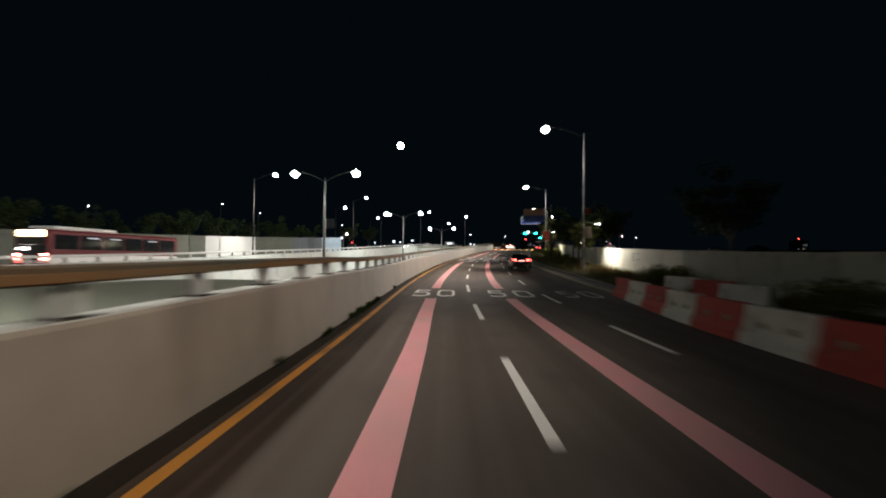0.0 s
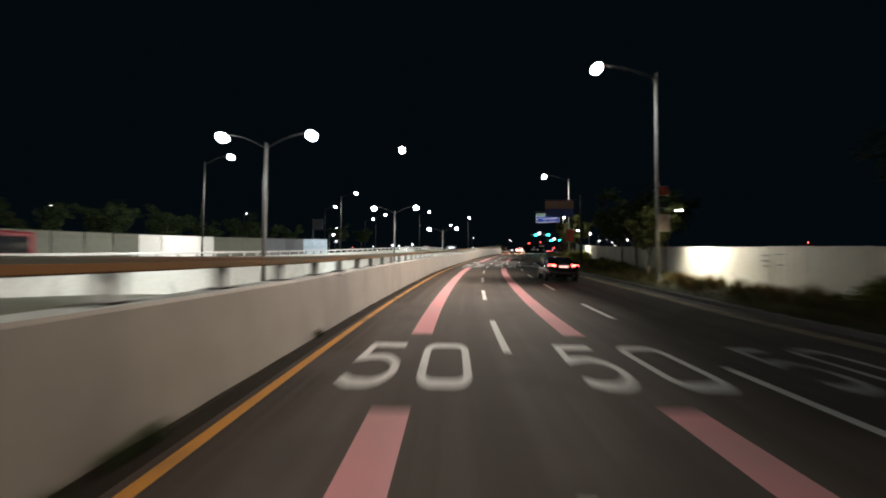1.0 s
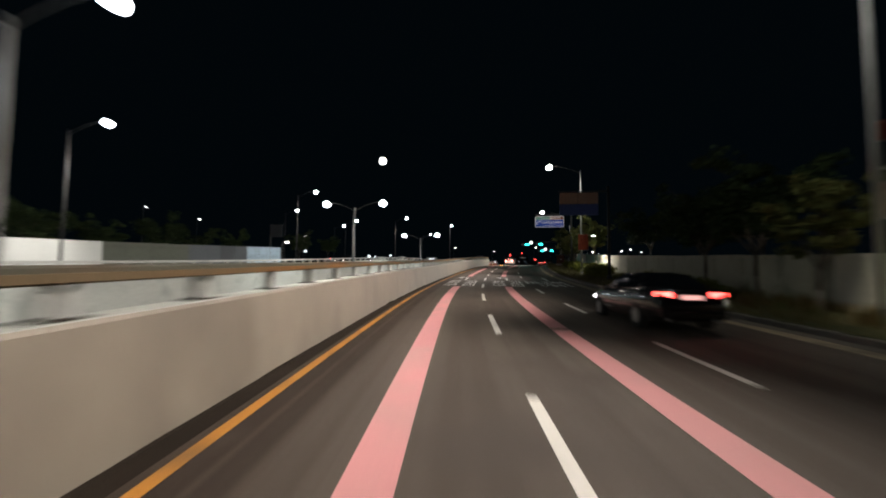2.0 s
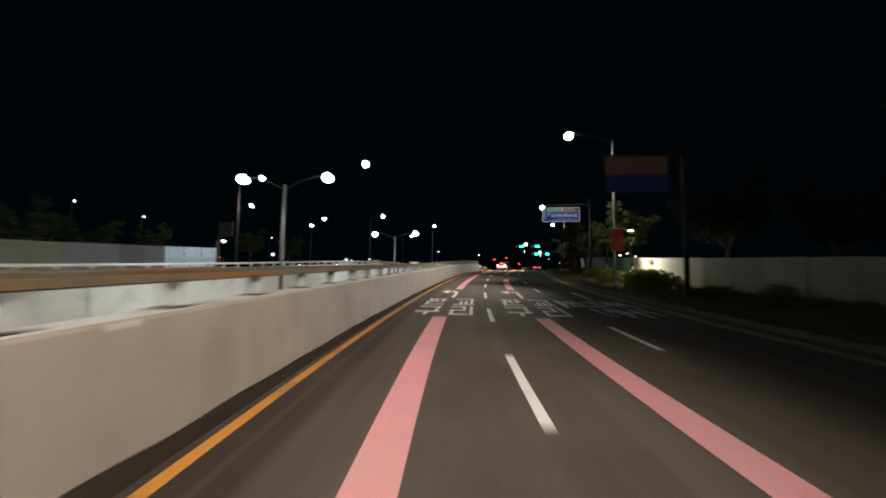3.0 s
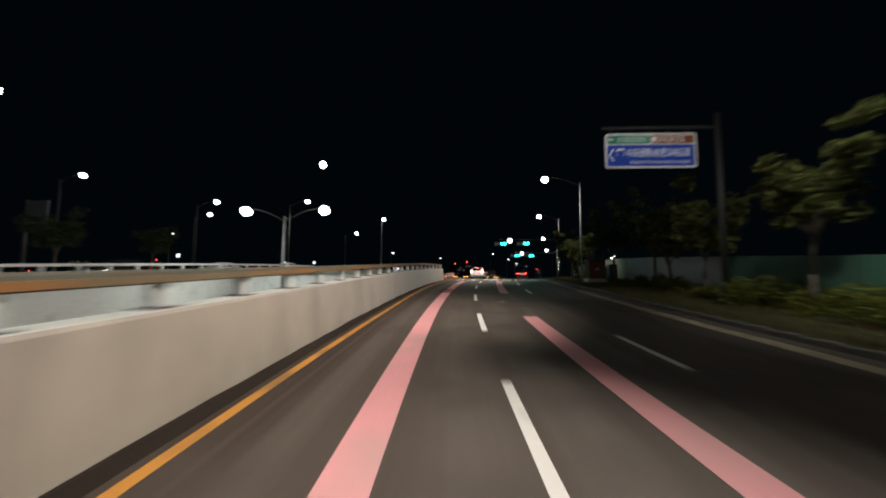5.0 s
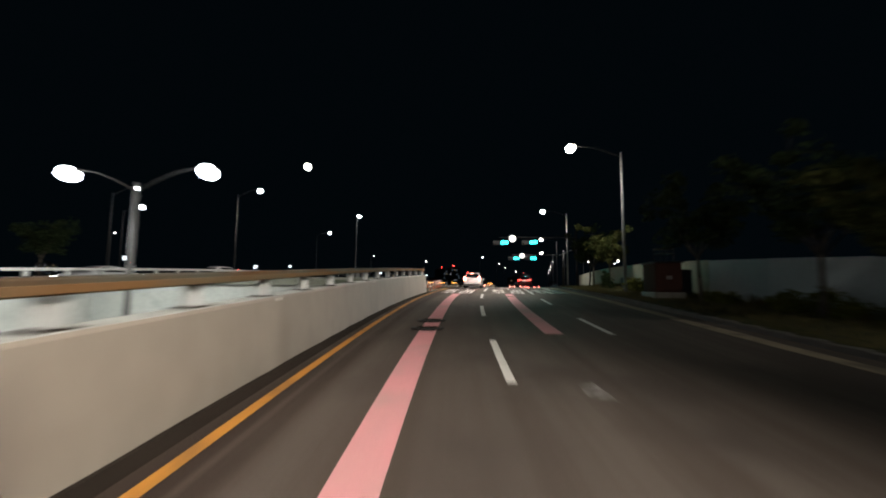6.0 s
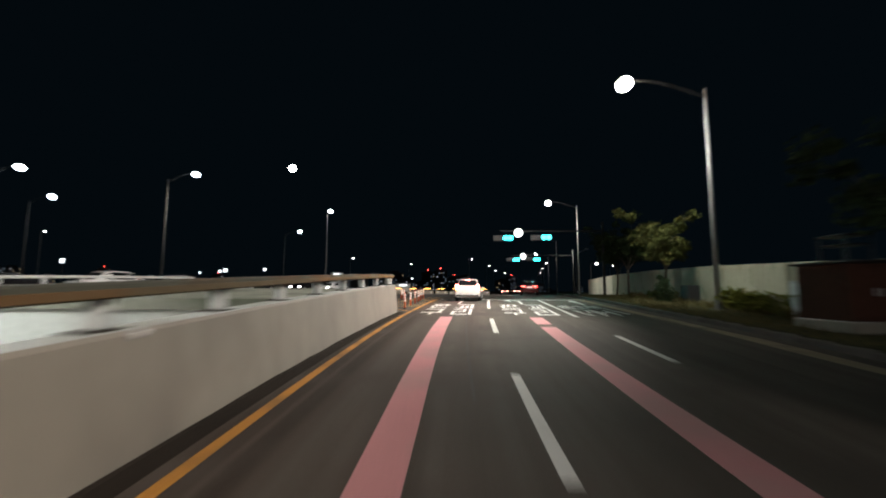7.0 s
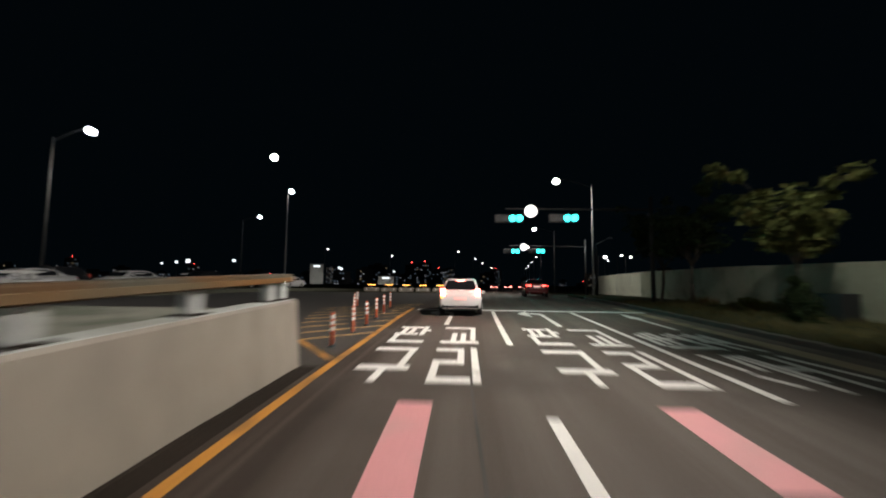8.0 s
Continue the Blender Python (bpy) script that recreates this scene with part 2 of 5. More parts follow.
LEAF = mat("leaf green", (0.085, 0.092, 0.03), 0.8, vary=0.45, fine=2.2, coarse=0.6, bump=0, dirt=(0.12, 0.095, 0.03), dirt_at=0.64, spec=0.08)
# Darkened leaf copy; trees that stand as silhouettes carry their shade in it.
LEAF_DARK = mat("dark leaf", (0.03, 0.045, 0.018), 0.85, vary=0.4, fine=2.2, coarse=0.6, bump=0, spec=0.08)
LEAF_BUSH = mat("bush leaf", (0.11, 0.115, 0.022), 0.85, vary=0.35, fine=2.2, coarse=0.6, bump=0, spec=0.08)
TALL_GRASS = mat("tall dry grass", (0.13, 0.08, 0.035), 0.8, vary=0.5, fine=1.5, coarse=0.5, bump=0, dirt=(0.07, 0.085, 0.025), dirt_at=0.52, spec=0.08)
BARK = mat("bark", (0.1, 0.08, 0.06), 0.9, vary=0.35, fine=12, coarse=2, bump=0.6, stretch=(1, 1, 0.3))
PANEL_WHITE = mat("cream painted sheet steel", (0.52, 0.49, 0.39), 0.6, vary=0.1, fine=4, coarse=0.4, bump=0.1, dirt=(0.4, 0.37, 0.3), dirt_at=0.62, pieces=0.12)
PANEL_LIT_POOL = mat("white sheet steel in the lit pool", (0.62, 0.63, 0.6), 0.6, vary=0.08, fine=4, coarse=0.4, bump=0.1)
# Darker copy of the cream sheet for stretches the lamps leave unlit.
PANEL_UNLIT = mat("unlit cream sheet steel", (0.27, 0.26, 0.19), 0.6, vary=0.15, fine=4, coarse=0.4, bump=0.1, dirt=(0.16, 0.17, 0.11), dirt_at=0.58, pieces=0.15)
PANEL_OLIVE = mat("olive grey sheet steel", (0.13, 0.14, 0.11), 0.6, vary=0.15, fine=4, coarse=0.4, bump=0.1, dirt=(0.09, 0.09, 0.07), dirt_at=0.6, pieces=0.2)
PANEL_SLATE = mat("slate painted sheet steel", (0.1, 0.11, 0.12), 0.6, vary=0.15, fine=4, coarse=0.4, bump=0.1, pieces=0.3)
PANEL_GREEN = mat("green painted sheet steel", (0.05, 0.12, 0.08), 0.6, vary=0.15, fine=4, coarse=0.4, bump=0.1, pieces=0.2)
PANEL_GREY = mat("grey sheet steel", (0.36, 0.4, 0.4), 0.6, vary=0.12, fine=4, coarse=0.4, bump=0.1, pieces=0.2)
PANEL_BLUE = mat("pale blue sheet steel", (0.42, 0.55, 0.66), 0.6, vary=0.25, fine=1.5, coarse=0.8, bump=0.1, pieces=0.1)
SCRIBBLE = mat("dark paint marks", (0.09, 0.085, 0.08), 0.8, vary=0.2)
BARRIER_RED = mat("red barrier paint", (0.42, 0.05, 0.028), 0.7, vary=0.2, fine=8, coarse=0.8, bump=0.2, dirt=(0.28, 0.06, 0.04), dirt_at=0.62)
BARRIER_WHITE = mat("white barrier paint", (0.6, 0.55, 0.44), 0.7, vary=0.15, fine=8, coarse=0.8, bump=0.2, dirt=(0.36, 0.32, 0.25), dirt_at=0.6)
SIGN_BLUE = mat("sign blue", (0.012, 0.06, 0.42), 0.6, vary=0.08, fine=3, bump=0, spec=0.2)
SIGN_GREEN = mat("sign green", (0.02, 0.22, 0.13), 0.6, vary=0.08, fine=3, bump=0, spec=0.2)
SIGN_BROWN = mat("sign brown", (0.22, 0.08, 0.035), 0.6, vary=0.08, fine=3, bump=0, spec=0.2)
# Brown and blue of the unlit board, its lack of light put into the colours.
DIM_BROWN = mat("dim sign brown", (0.27, 0.16, 0.11), 0.6, vary=0.15, fine=3, bump=0)
DIM_BLUE = mat("dim sign blue", (0.03, 0.055, 0.2), 0.6, vary=0.15, fine=3, bump=0)
SIGN_WHITE = mat("sign white", (0.9, 0.91, 0.92), 0.45, vary=0.05, fine=3, bump=0)
FADED_OCHRE = mat("faded ochre board paint", (0.3, 0.2, 0.1), 0.6, vary=0.2, fine=6, coarse=2, bump=0.05)
BANNER_RED = mat("red banner cloth", (0.34, 0.06, 0.035), 0.8, vary=0.4, fine=5, coarse=1.5)
BANNER_PALE = mat("pale banner cloth", (0.55, 0.4, 0.36), 0.8, vary=0.2, fine=5, coarse=1.5)
BROWN_BOX = mat("brown painted steel", (0.05, 0.02, 0.013), 0.8, spec=0.15, vary=0.2, fine=6, coarse=0.6, bump=0.1)
RUBBER = mat("tyre rubber", (0.02, 0.02, 0.02), 0.85, vary=0.2, fine=30)
CAR_WHITE = mat("white car paint", (0.74, 0.72, 0.7), 0.28, vary=0.03, fine=2, bump=0, coat=0.6)
CAR_BLACK = mat("black car paint", (0.012, 0.011, 0.012), 0.22, vary=0.1, fine=2, bump=0, coat=0.8)
CAR_RED = mat("dark red car paint", (0.16, 0.02, 0.02), 0.25, vary=0.1, fine=2, bump=0, coat=0.8)
CAR_SILVER = mat("silver car paint", (0.5, 0.5, 0.5), 0.3, 0.3, vary=0.05, fine=2, bump=0, coat=0.6)
GLASS_DARK = mat("tinted glass", (0.012, 0.013, 0.015), 0.06, vary=0.1, fine=2, bump=0, coat=0.5)
BUS_RED = mat("red bus paint", (0.12, 0.013, 0.017), 0.35, vary=0.08, fine=2, bump=0, coat=0.4)
POST_ORANGE = mat("orange delineator plastic", (0.62, 0.12, 0.05), 0.5, vary=0.12, fine=10)
REFLECT = mat("reflective white band", (0.85, 0.83, 0.8), 0.35, vary=0.05, fine=10, bump=0)
TOWER = mat("far tower concrete", (0.12, 0.12, 0.125), 0.9, vary=0.1, fine=0.2, coarse=0.03, bump=0)
TAR = mat("worn tar seam", (0.055, 0.046, 0.04), 0.7, vary=0.35, fine=12, coarse=1.0, bump=0.3)
MANHOLE = mat("cast iron and tar patch", (0.022, 0.02, 0.019), 0.6, 0.1, vary=0.4, fine=20, coarse=2, bump=0.5)

GLOW_WARM, GLOW_COOL = glow("warm lamp lens", (1.0, 0.92, 0.8), 24), glow("cool lamp lens", (0.9, 0.96, 1.0), 22)
GLOW_FAR = glow("far lamp", (1.0, 0.95, 0.88), 14)
GLOW_RED, GLOW_BRAKE = glow("tail lamp red", (1.0, 0.06, 0.05), 9), glow("brake lamp", (1.0, 0.16, 0.12), 22)
GLOW_AMBER = glow("amber lamp", (1.0, 0.42, 0.08), 5)
GLOW_ROUTE = glow("route sign lamps", (1.0, 0.62, 0.3), 9)
GLOW_HEAD = glow("head lamp", (1.0, 0.97, 0.9), 14)
GLOW_GREEN = glow("signal green", (0.02, 1.0, 0.9), 7)
GLOW_SIGN = glow("lit round sign", (1.0, 0.98, 0.96), 1.6)
GLOW_PLATE = glow("lit plate", (1.0, 0.5, 0.45), 0.8)
GLOW_WINDOW = glow("lit room", (0.85, 0.9, 1.0), 0.22)
GLOW_WINDOW_DIM, GLOW_WINDOW_WARM = glow("dim lit room", (0.6, 0.8, 1.0), 0.09), glow("warm lit room", (1.0, 0.8, 0.5), 0.14)
GLOW_SHOP = glow("lit shop sign", (0.85, 0.93, 1.0), 1.4)
GLOW_MOON = glow("moonlight", (1.0, 0.96, 0.88), 6)


# ---- mesh helpers ----
def finish(bm, mesh_name, material, smooth=False):
    me = bpy.data.meshes.new(mesh_name)
    bmesh.ops.recalc_face_normals(bm, faces=bm.faces)
    bm.to_mesh(me)
    bm.free()
    me.materials.append(material)
    if smooth:
        for p in me.polygons:
            p.use_smooth = True
    return me


def part(name, bm, material, parent, label="", m=None, smooth=False):
    ob = new(name, finish(bm, name, material, smooth) if isinstance(bm, bmesh.types.BMesh) else bm)
    ob.parent = parent
    if m is not None:
        ob.matrix_basis = m
    return tagged(ob, label)


def thing(name, m, label, category, group="", kind=""):
    ob = new(name)
    ob.matrix_basis = m
    ob.empty_display_size = 0.2
    return tagged(ob, label, category, group, kind)


def box(bm, size, centre, bevel=0.0, turn=None):
    made = bmesh.ops.create_cube(bm, size=1.0)["verts"]
    bmesh.ops.scale(bm, vec=size, verts=made)
    if bevel:
        edges = list({e for v in made for e in v.link_edges})
        made = bmesh.ops.bevel(bm, geom=edges, offset=bevel, segments=1, affect="EDGES", profile=0.5)["verts"]
    if turn is not None:
        bmesh.ops.rotate(bm, cent=(0, 0, 0), matrix=turn.to_3x3(), verts=made)
    bmesh.ops.translate(bm, vec=centre, verts=made)
    return bm


def bar(bm, a, b, r0, r1=None, seg=10):
    """A tapered rod from a to b."""
    a, b = Vector(a), Vector(b)
    r1 = r0 if r1 is None else r1
    made = bmesh.ops.create_cone(bm, cap_ends=True, segments=seg, radius1=r0, radius2=r1, depth=(b - a).length)["verts"]
    turn = Vector((0, 0, 1)).rotation_difference(b - a).to_matrix()
    bmesh.ops.rotate(bm, cent=(0, 0, 0), matrix=turn, verts=made)
    bmesh.ops.translate(bm, vec=(a + b) / 2, verts=made)
    return bm


def B():
    return bmesh.new()


def sweep(stations, section, closed=True, caps=True):
    """A band along the road. section(s) gives (lat, h) pairs."""
    bm = bmesh.new()
    rings = [[bm.verts.new(at(s, lat, h)) for lat, h in section(s)] for s in stations]
    n = len(rings[0])
    for a, b in zip(rings, rings[1:]):
        for i in range(n if closed else n - 1):
            j = (i + 1) % n
            bm.faces.new((a[i], a[j], b[j], b[i]))
    if closed and caps:
        bm.faces.new(rings[0])
        bm.faces.new(rings[-1])
    return bm


def steps(a, b, d=2.0):
    n = max(1, round((b - a) / d))
    return [a + (b - a) * i / n for i in range(n + 1)]


def setting(name, bm, material, label, category, smooth=False):
    ob = new(name, finish(bm, name, material, smooth))
    return tagged(ob, label, category, kind="structure")


# ---- ground, roads, walls ----
def ground_height(s, lat):
    if -22.9 < lat < -4.4 and s < 111.5:
        return sunken(s) - 0.05
    return -0.06


def build_ground():
    """One sheet from the verge to the horizon, with the cut of the underpass in it."""
    lats = [-150, -90, -60, -38, -23.0, -22.8, -13.5, -4.5, -4.3, 3, 6.95, 7.15, 9, 12.5, 20, 45, 90, 140]
    stations = sorted(set(list(range(-100, 112, 4)) + [111, 112] + list(range(116, 700, 8))))
    bm = bmesh.new()
    grid = [[bm.verts.new(at(s, lat, ground_height(s, lat))) for lat in lats] for s in stations]
    for a, b in zip(grid, grid[1:]):
        for i in range(len(lats) - 1):
            bm.faces.new((a[i], a[i + 1], b[i + 1], b[i]))
    rim = grid[0] + [r[-1] for r in grid[1:-1]] + grid[-1][::-1] + [r[0] for r in grid[1:-1]][::-1]
    mid = Vector((40, 280, 0))
    far = []
    for v in rim:
        d = v.co - mid
        d.z = 0
        far.append(bm.verts.new(mid + d.normalized() * 4200 + Vector((0, 0, -8))))
    for i in range(len(rim)):
        j = (i + 1) % len(rim)
        bm.faces.new((rim[i], rim[j], far[j], far[i]))
    return setting("ground", bm, SOIL, "dark verge of dry soil and thin grass", "ground")


ground = build_ground()


def kerb_lat(s):
    return float(np.interp(s, [-60, 27, 35, 50, 67, 98, 108, 125], [8.0, 8.0, 7.9, 7.5, 7.2, 7.15, 6.75, 6.8]))


verge = setting("verge", sweep(steps(-60, 135), lambda s: [(kerb_lat(s) + 0.1, 0.11), (kerb_lat(s) + 0.5, 0.13), (10, 0.1), (13.5, 0.08), (13.5, -0.2), (kerb_lat(s) + 0.1, -0.2)]),
                SOIL, "bare dark verge between the kerb and the fence", "ground")
ROAD_STEPS = steps(-100, 680)
bm = sweep(ROAD_STEPS, lambda s: [(-3.62, 0), (kerb_lat(s), 0), (kerb_lat(s), -0.1), (-3.62, -0.1)])
along = bm.loops.layers.uv.new("along")
bm.verts.index_update()
for face in bm.faces:
    for loop in face.loops:
        i = loop.vert.index
        loop[along].uv = (-3.62 if i % 4 in (0, 3) else kerb_lat(ROAD_STEPS[i // 4]), ROAD_STEPS[i // 4])
road = setting("road", bm, ASPHALT, "worn dark asphalt carriageway of a three-lane ramp road", "road")
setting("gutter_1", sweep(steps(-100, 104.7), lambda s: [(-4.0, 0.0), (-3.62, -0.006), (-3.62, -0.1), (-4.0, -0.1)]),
                      GUTTER, "dark gutter strip at the foot of the wall", "gutter")
setting("road_crossing", sweep(steps(117, 141), lambda s: [(-60, -0.012), (-3.62, -0.012), (7, -0.012), (70, -0.012), (70, -0.2), (-60, -0.2)]),
                        ASPHALT_DARK, "dark asphalt of the crossing street at the junction", "road")
setting("road_deck", sweep(steps(104.7, 117), lambda s: [(-22.6, -0.01), (-3.62, -0.01), (-3.62, -0.3), (-22.6, -0.3)]),
                    ASPHALT_DARK, "dark asphalt deck over the underpass", "road")
setting("road_underpass", sweep(steps(-100, 111), lambda s: [(-22.5, sunken(s)), (-4.6, sunken(s)), (-4.6, sunken(s) - 0.04), (-22.5, sunken(s) - 0.04)]),
                         ASPHALT_FAR, "sunken asphalt road of the underpass between two walls", "road")


def frontage(s):
    """The far road climbs above the ramp's level towards the junction."""
    return float(np.interp(s, [70, 96, 150, 200], [0.0, 0.3, 0.3, 0.0]))


setting("road_frontage", sweep(steps(-100, 400, 4), lambda s: [(-36, frontage(s)), (-23.12, frontage(s)), (-23.12, -0.05), (-36, -0.05)]),
                        ASPHALT_FAR, "asphalt road on the other side of the underpass", "road")


def wall_top(s):
    return float(np.interp(s, [-10, 2, 5, 10, 14, 20, 41, 61, 82, 104], [1.27, 1.275, 1.33, 1.37, 1.32, 1.28, 1.26, 1.245, 1.215, 1.17]))


def wall_section(s):
    low, top = sunken(s) - 0.1, wall_top(s)
    return [(-3.93, -0.1), (-3.96, 0.3), (-4.03, top - 0.04), (-4.06, top), (-4.42, top), (-4.45, top - 0.04), (-4.55, low), (-4.0, low)]


wall_near = setting("wall_near", sweep(steps(-100, 104.65), wall_section), CONCRETE,
                    "grey cast concrete parapet wall with scuffs beside the lane", "wall")
coping = setting("wall_coping", sweep(steps(-100, 104.64), lambda s: [(-4.055, wall_top(s) - 0.012), (-4.068, wall_top(s) + 0.006), (-4.415, wall_top(s) + 0.006), (-4.425, wall_top(s) - 0.012)]), COPING,
                 "pale weathered top of the parapet wall", "wall")
wall_far = setting("wall_far", sweep(steps(-100, 116), lambda s: [(-22.55, sunken(s)), (-22.6, 1.1), (-22.64, 1.14), (-23.0, 1.14), (-23.04, 1.1), (-23.1, -0.2), (-23.1, sunken(s)), ]),
                   CONCRETE_PALE, "pale concrete retaining wall across the underpass", "wall")
setting("wall_portal", sweep([98.0, 98.6], lambda s: [(-22.5, sunken(s)), (-4.6, sunken(s)), (-4.6, 0.7), (-22.5, 0.7)]),
                 CONCRETE_PALE, "concrete end wall where the underpass dives under its cover", "wall")
cover = setting("underpass_cover", sweep(steps(97.8, 104.6), lambda s: [(-22.5, 0.7), (-4.57, 0.7), (-4.57, 0.97), (-4.6, 1.0), (-22.5, 1.0)]),
                SLAB, "weathered concrete slab covering the underpass", "slab")


def parapet_rail(lat, top, first, last, metal, stub_metal, label, lip=None):
    rail_thing = thing("parapet_rail", Matrix(), label, "railing")
    part("rail", sweep(steps(first, last, 1), lambda s: [(lat - 0.14, top(s) + 0.3), (lat - 0.16, top(s) + 0.34), (lat - 0.14, top(s) + 0.455), (lat + 0.13, top(s) + 0.455), (lat + 0.15, top(s) + 0.435), (lat + 0.155, top(s) + 0.33), (lat + 0.14, top(s) + 0.3)]),
         metal, rail_thing, "weathered flat rail beam")
    if lip:
        part("rust_band", sweep(steps(first, last, 1), lambda s: [(lat + 0.15, top(s) + 0.31), (lat + 0.166, top(s) + 0.318), (lat + 0.163, top(s) + 0.388), (lat + 0.148, top(s) + 0.395)]),
             lip, rail_thing, "rusty moulding along the rail")
    stub = finish(box(B(), (0.16, 0.2, 0.31), (0, 0, 0.155), 0.03), "rail_post", stub_metal)
    plate = finish(box(B(), (0.3, 0.4, 0.02), (0, 0, 0.011), 0.005), "base_plate", GUTTER)
    for s in [last - 0.15] + [last - 0.6 - 1.85 * i for i in range(int((last - 0.6 - first) / 1.85) + 1)]:
        ob = part("rail_post", stub, None, rail_thing, m=place(s, lat, top(s)))
        part("base_plate", plate, None, ob)
    return rail_thing


parapet_rail(-4.27, wall_top, -60, 104.65, RAIL_GREY, POST_PALE, "weathered flat rail on short concrete posts along the wall", RUSTY)
parapet_rail(-22.8, lambda s: 1.14, -40, 116, RAIL_WHITE, RAIL_WHITE, "pale flat rail on short posts along the far wall")

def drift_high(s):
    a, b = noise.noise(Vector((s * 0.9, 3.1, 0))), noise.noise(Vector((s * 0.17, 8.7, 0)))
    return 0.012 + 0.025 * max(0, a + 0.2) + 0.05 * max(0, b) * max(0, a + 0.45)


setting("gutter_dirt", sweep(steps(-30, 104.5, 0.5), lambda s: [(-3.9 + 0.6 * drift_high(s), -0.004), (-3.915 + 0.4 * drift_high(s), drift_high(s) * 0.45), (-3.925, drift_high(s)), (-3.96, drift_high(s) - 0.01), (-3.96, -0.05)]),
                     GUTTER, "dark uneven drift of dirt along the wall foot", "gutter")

# ---- kerb stones, the nearest one by one ----
kerb = thing("kerb", Matrix(), "granite kerb of separate stones along the verge", "kerb", kind="structure")
kerb_mesh = finish(box(B(), (0.17, 0.985, 0.3), (0.085, 0, 0.0), 0.02), "kerb_stone", KERB)
for i in range(112):
    s = 16.5 + i
    slant = -math.degrees(math.atan(kerb_lat(s + 0.5) - kerb_lat(s - 0.5)))
    part("kerb_stone", kerb_mesh, None, kerb, m=place(s, kerb_lat(s), 0.0 + 0.004 * math.sin(i * 2.7), slant))


# ---- paint on the road ----
def stripe(name, lat0, lat1, s0, s1, material, parent, label="", h=0.004):
    if isinstance(lat0, (int, float)):
        a, b = lat0, lat1
        lat0, lat1 = (lambda s: a), (lambda s: b)
    return part(name, sweep(steps(s0, s1, 1.5), lambda s: [(lat0(s), h), (lat1(s), h), (lat1(s), h - 0.003), (lat0(s), h - 0.003)]), material, parent, label)


def swing(s):
    """The yellow line keeps no even distance to the wall."""
    return float(np.interp(s, [70, 80, 92, 100], [0.0, 0.08, 0.06, 0.0]))


markings = thing("lane_marking", Matrix(), "painted lane lines on the asphalt, a little worn", "road marking", kind="structure")
for k in range(-3, 13):
    stripe("lane_dash", -0.075, 0.075, 3.0 + 8 * k, 6.45 + 8 * k, WHITE_PAINT, markings)
stripe("lane_line", -0.075, 0.075, 107.0, 115.0, WHITE_PAINT, markings)
for k in (-3, -2, -1, 0, 1, 2, 3, 4, 5, 6, 7, 8, 10, 11):
    lat = float(np.interp(k, [0, 2, 5, 7, 10], [3.43, 3.43, 3.28, 3.27, 3.17]))
    stripe("lane_dash", lat - 0.075, lat + 0.075, 7.0 + 8.05 * k, 10.1 + 8.05 * k, WHITE_PAINT, markings)
stripe("lane_line", 3.17, 3.32, 103.3, 115.0, WHITE_PAINT, markings)
for k in range(4):
    stripe("lane_dash", -0.075, 0.075, 146 + 8 * k, 149 + 8 * k, WHITE_PAINT, markings)
    stripe("lane_dash", 3.2, 3.35, 146 + 8 * k, 149 + 8 * k, WHITE_PAINT, markings)
stripe("stop_line", -3.3, 6.4, 115.3, 115.75, WHITE_PAINT, markings)
stripe("edge_line", lambda s: -3.51 + swing(s) - 0.02 * max(0, s - 108), lambda s: -3.36 + swing(s) - 0.02 * max(0, s - 108), -100, 116, YELLOW_PAINT, markings, "yellow edge line")
stripe("dust_line", lambda s: kerb_lat(s) - 0.95 + 0.03 * math.sin(s * 0.7), lambda s: kerb_lat(s) - 0.5 + 0.04 * math.sin(s * 1.3), 14, 118, GUTTER_PALE, markings, "sandy dust strip along the kerb", 0.003)


def drift(s):
    return float(np.interp(s, [0, 7, 12, 22, 80, 92, 100], [-0.02, 0.01, -0.03, 0.0, 0.02, 0.09, 0.03]))


for s0, s1 in ((-100, 16.2), (20.62, 51.98), (64.91, 102.93)):
    stripe("guide_line", lambda s: -1.945 + drift(s), lambda s: -1.477 + drift(s), s0, s1, PINK_PAINT, markings, "wide pink guide line")
for s0, s1 in ((-100, 16.3), (20.62, 35.72), (36.0, 51.9), (64.74, 77.9), (87.44, 100.3), (100.95, 102.9)):
    stripe("guide_line", 1.43, 1.9, s0, s1, PINK_PAINT, markings, "wide pink guide line")

# hatched island past the end of the wall
def island(s):
    return float(np.interp(s, [105.2, 106.37, 106.77, 107.14, 108.3, 110.1, 111.5, 119], [-3.52, -4.16, -4.55, -4.98, -5.46, -6.26, -6.74, -8.6]))


stripe("island_edge", lambda s: island(s) - 0.13, lambda s: island(s) + 0.03, 105.2, 107.2, YELLOW_PAINT, markings)
for k in range(9):
    a = 107.15 + 1.0 * k
    left = island(a)
    b = a + 0.9 * (-3.55 - left)
    bm = B()
    quad = [at(b, -3.56, 0.004), at(b + 0.16, -3.56, 0.004), at(a + 0.16, left, 0.004), at(a, left, 0.004)]
    low = [q - Vector((0, 0, 0.003)) for q in quad]
    vs = [bm.verts.new(q) for q in quad + low]
    bm.faces.new(vs[:4])
    for i in range(4):
        bm.faces.new((vs[i], vs[(i + 1) % 4], vs[4 + (i + 1) % 4], vs[4 + i]))
    part("hatch_stripe", bm, WORN_YELLOW, markings)


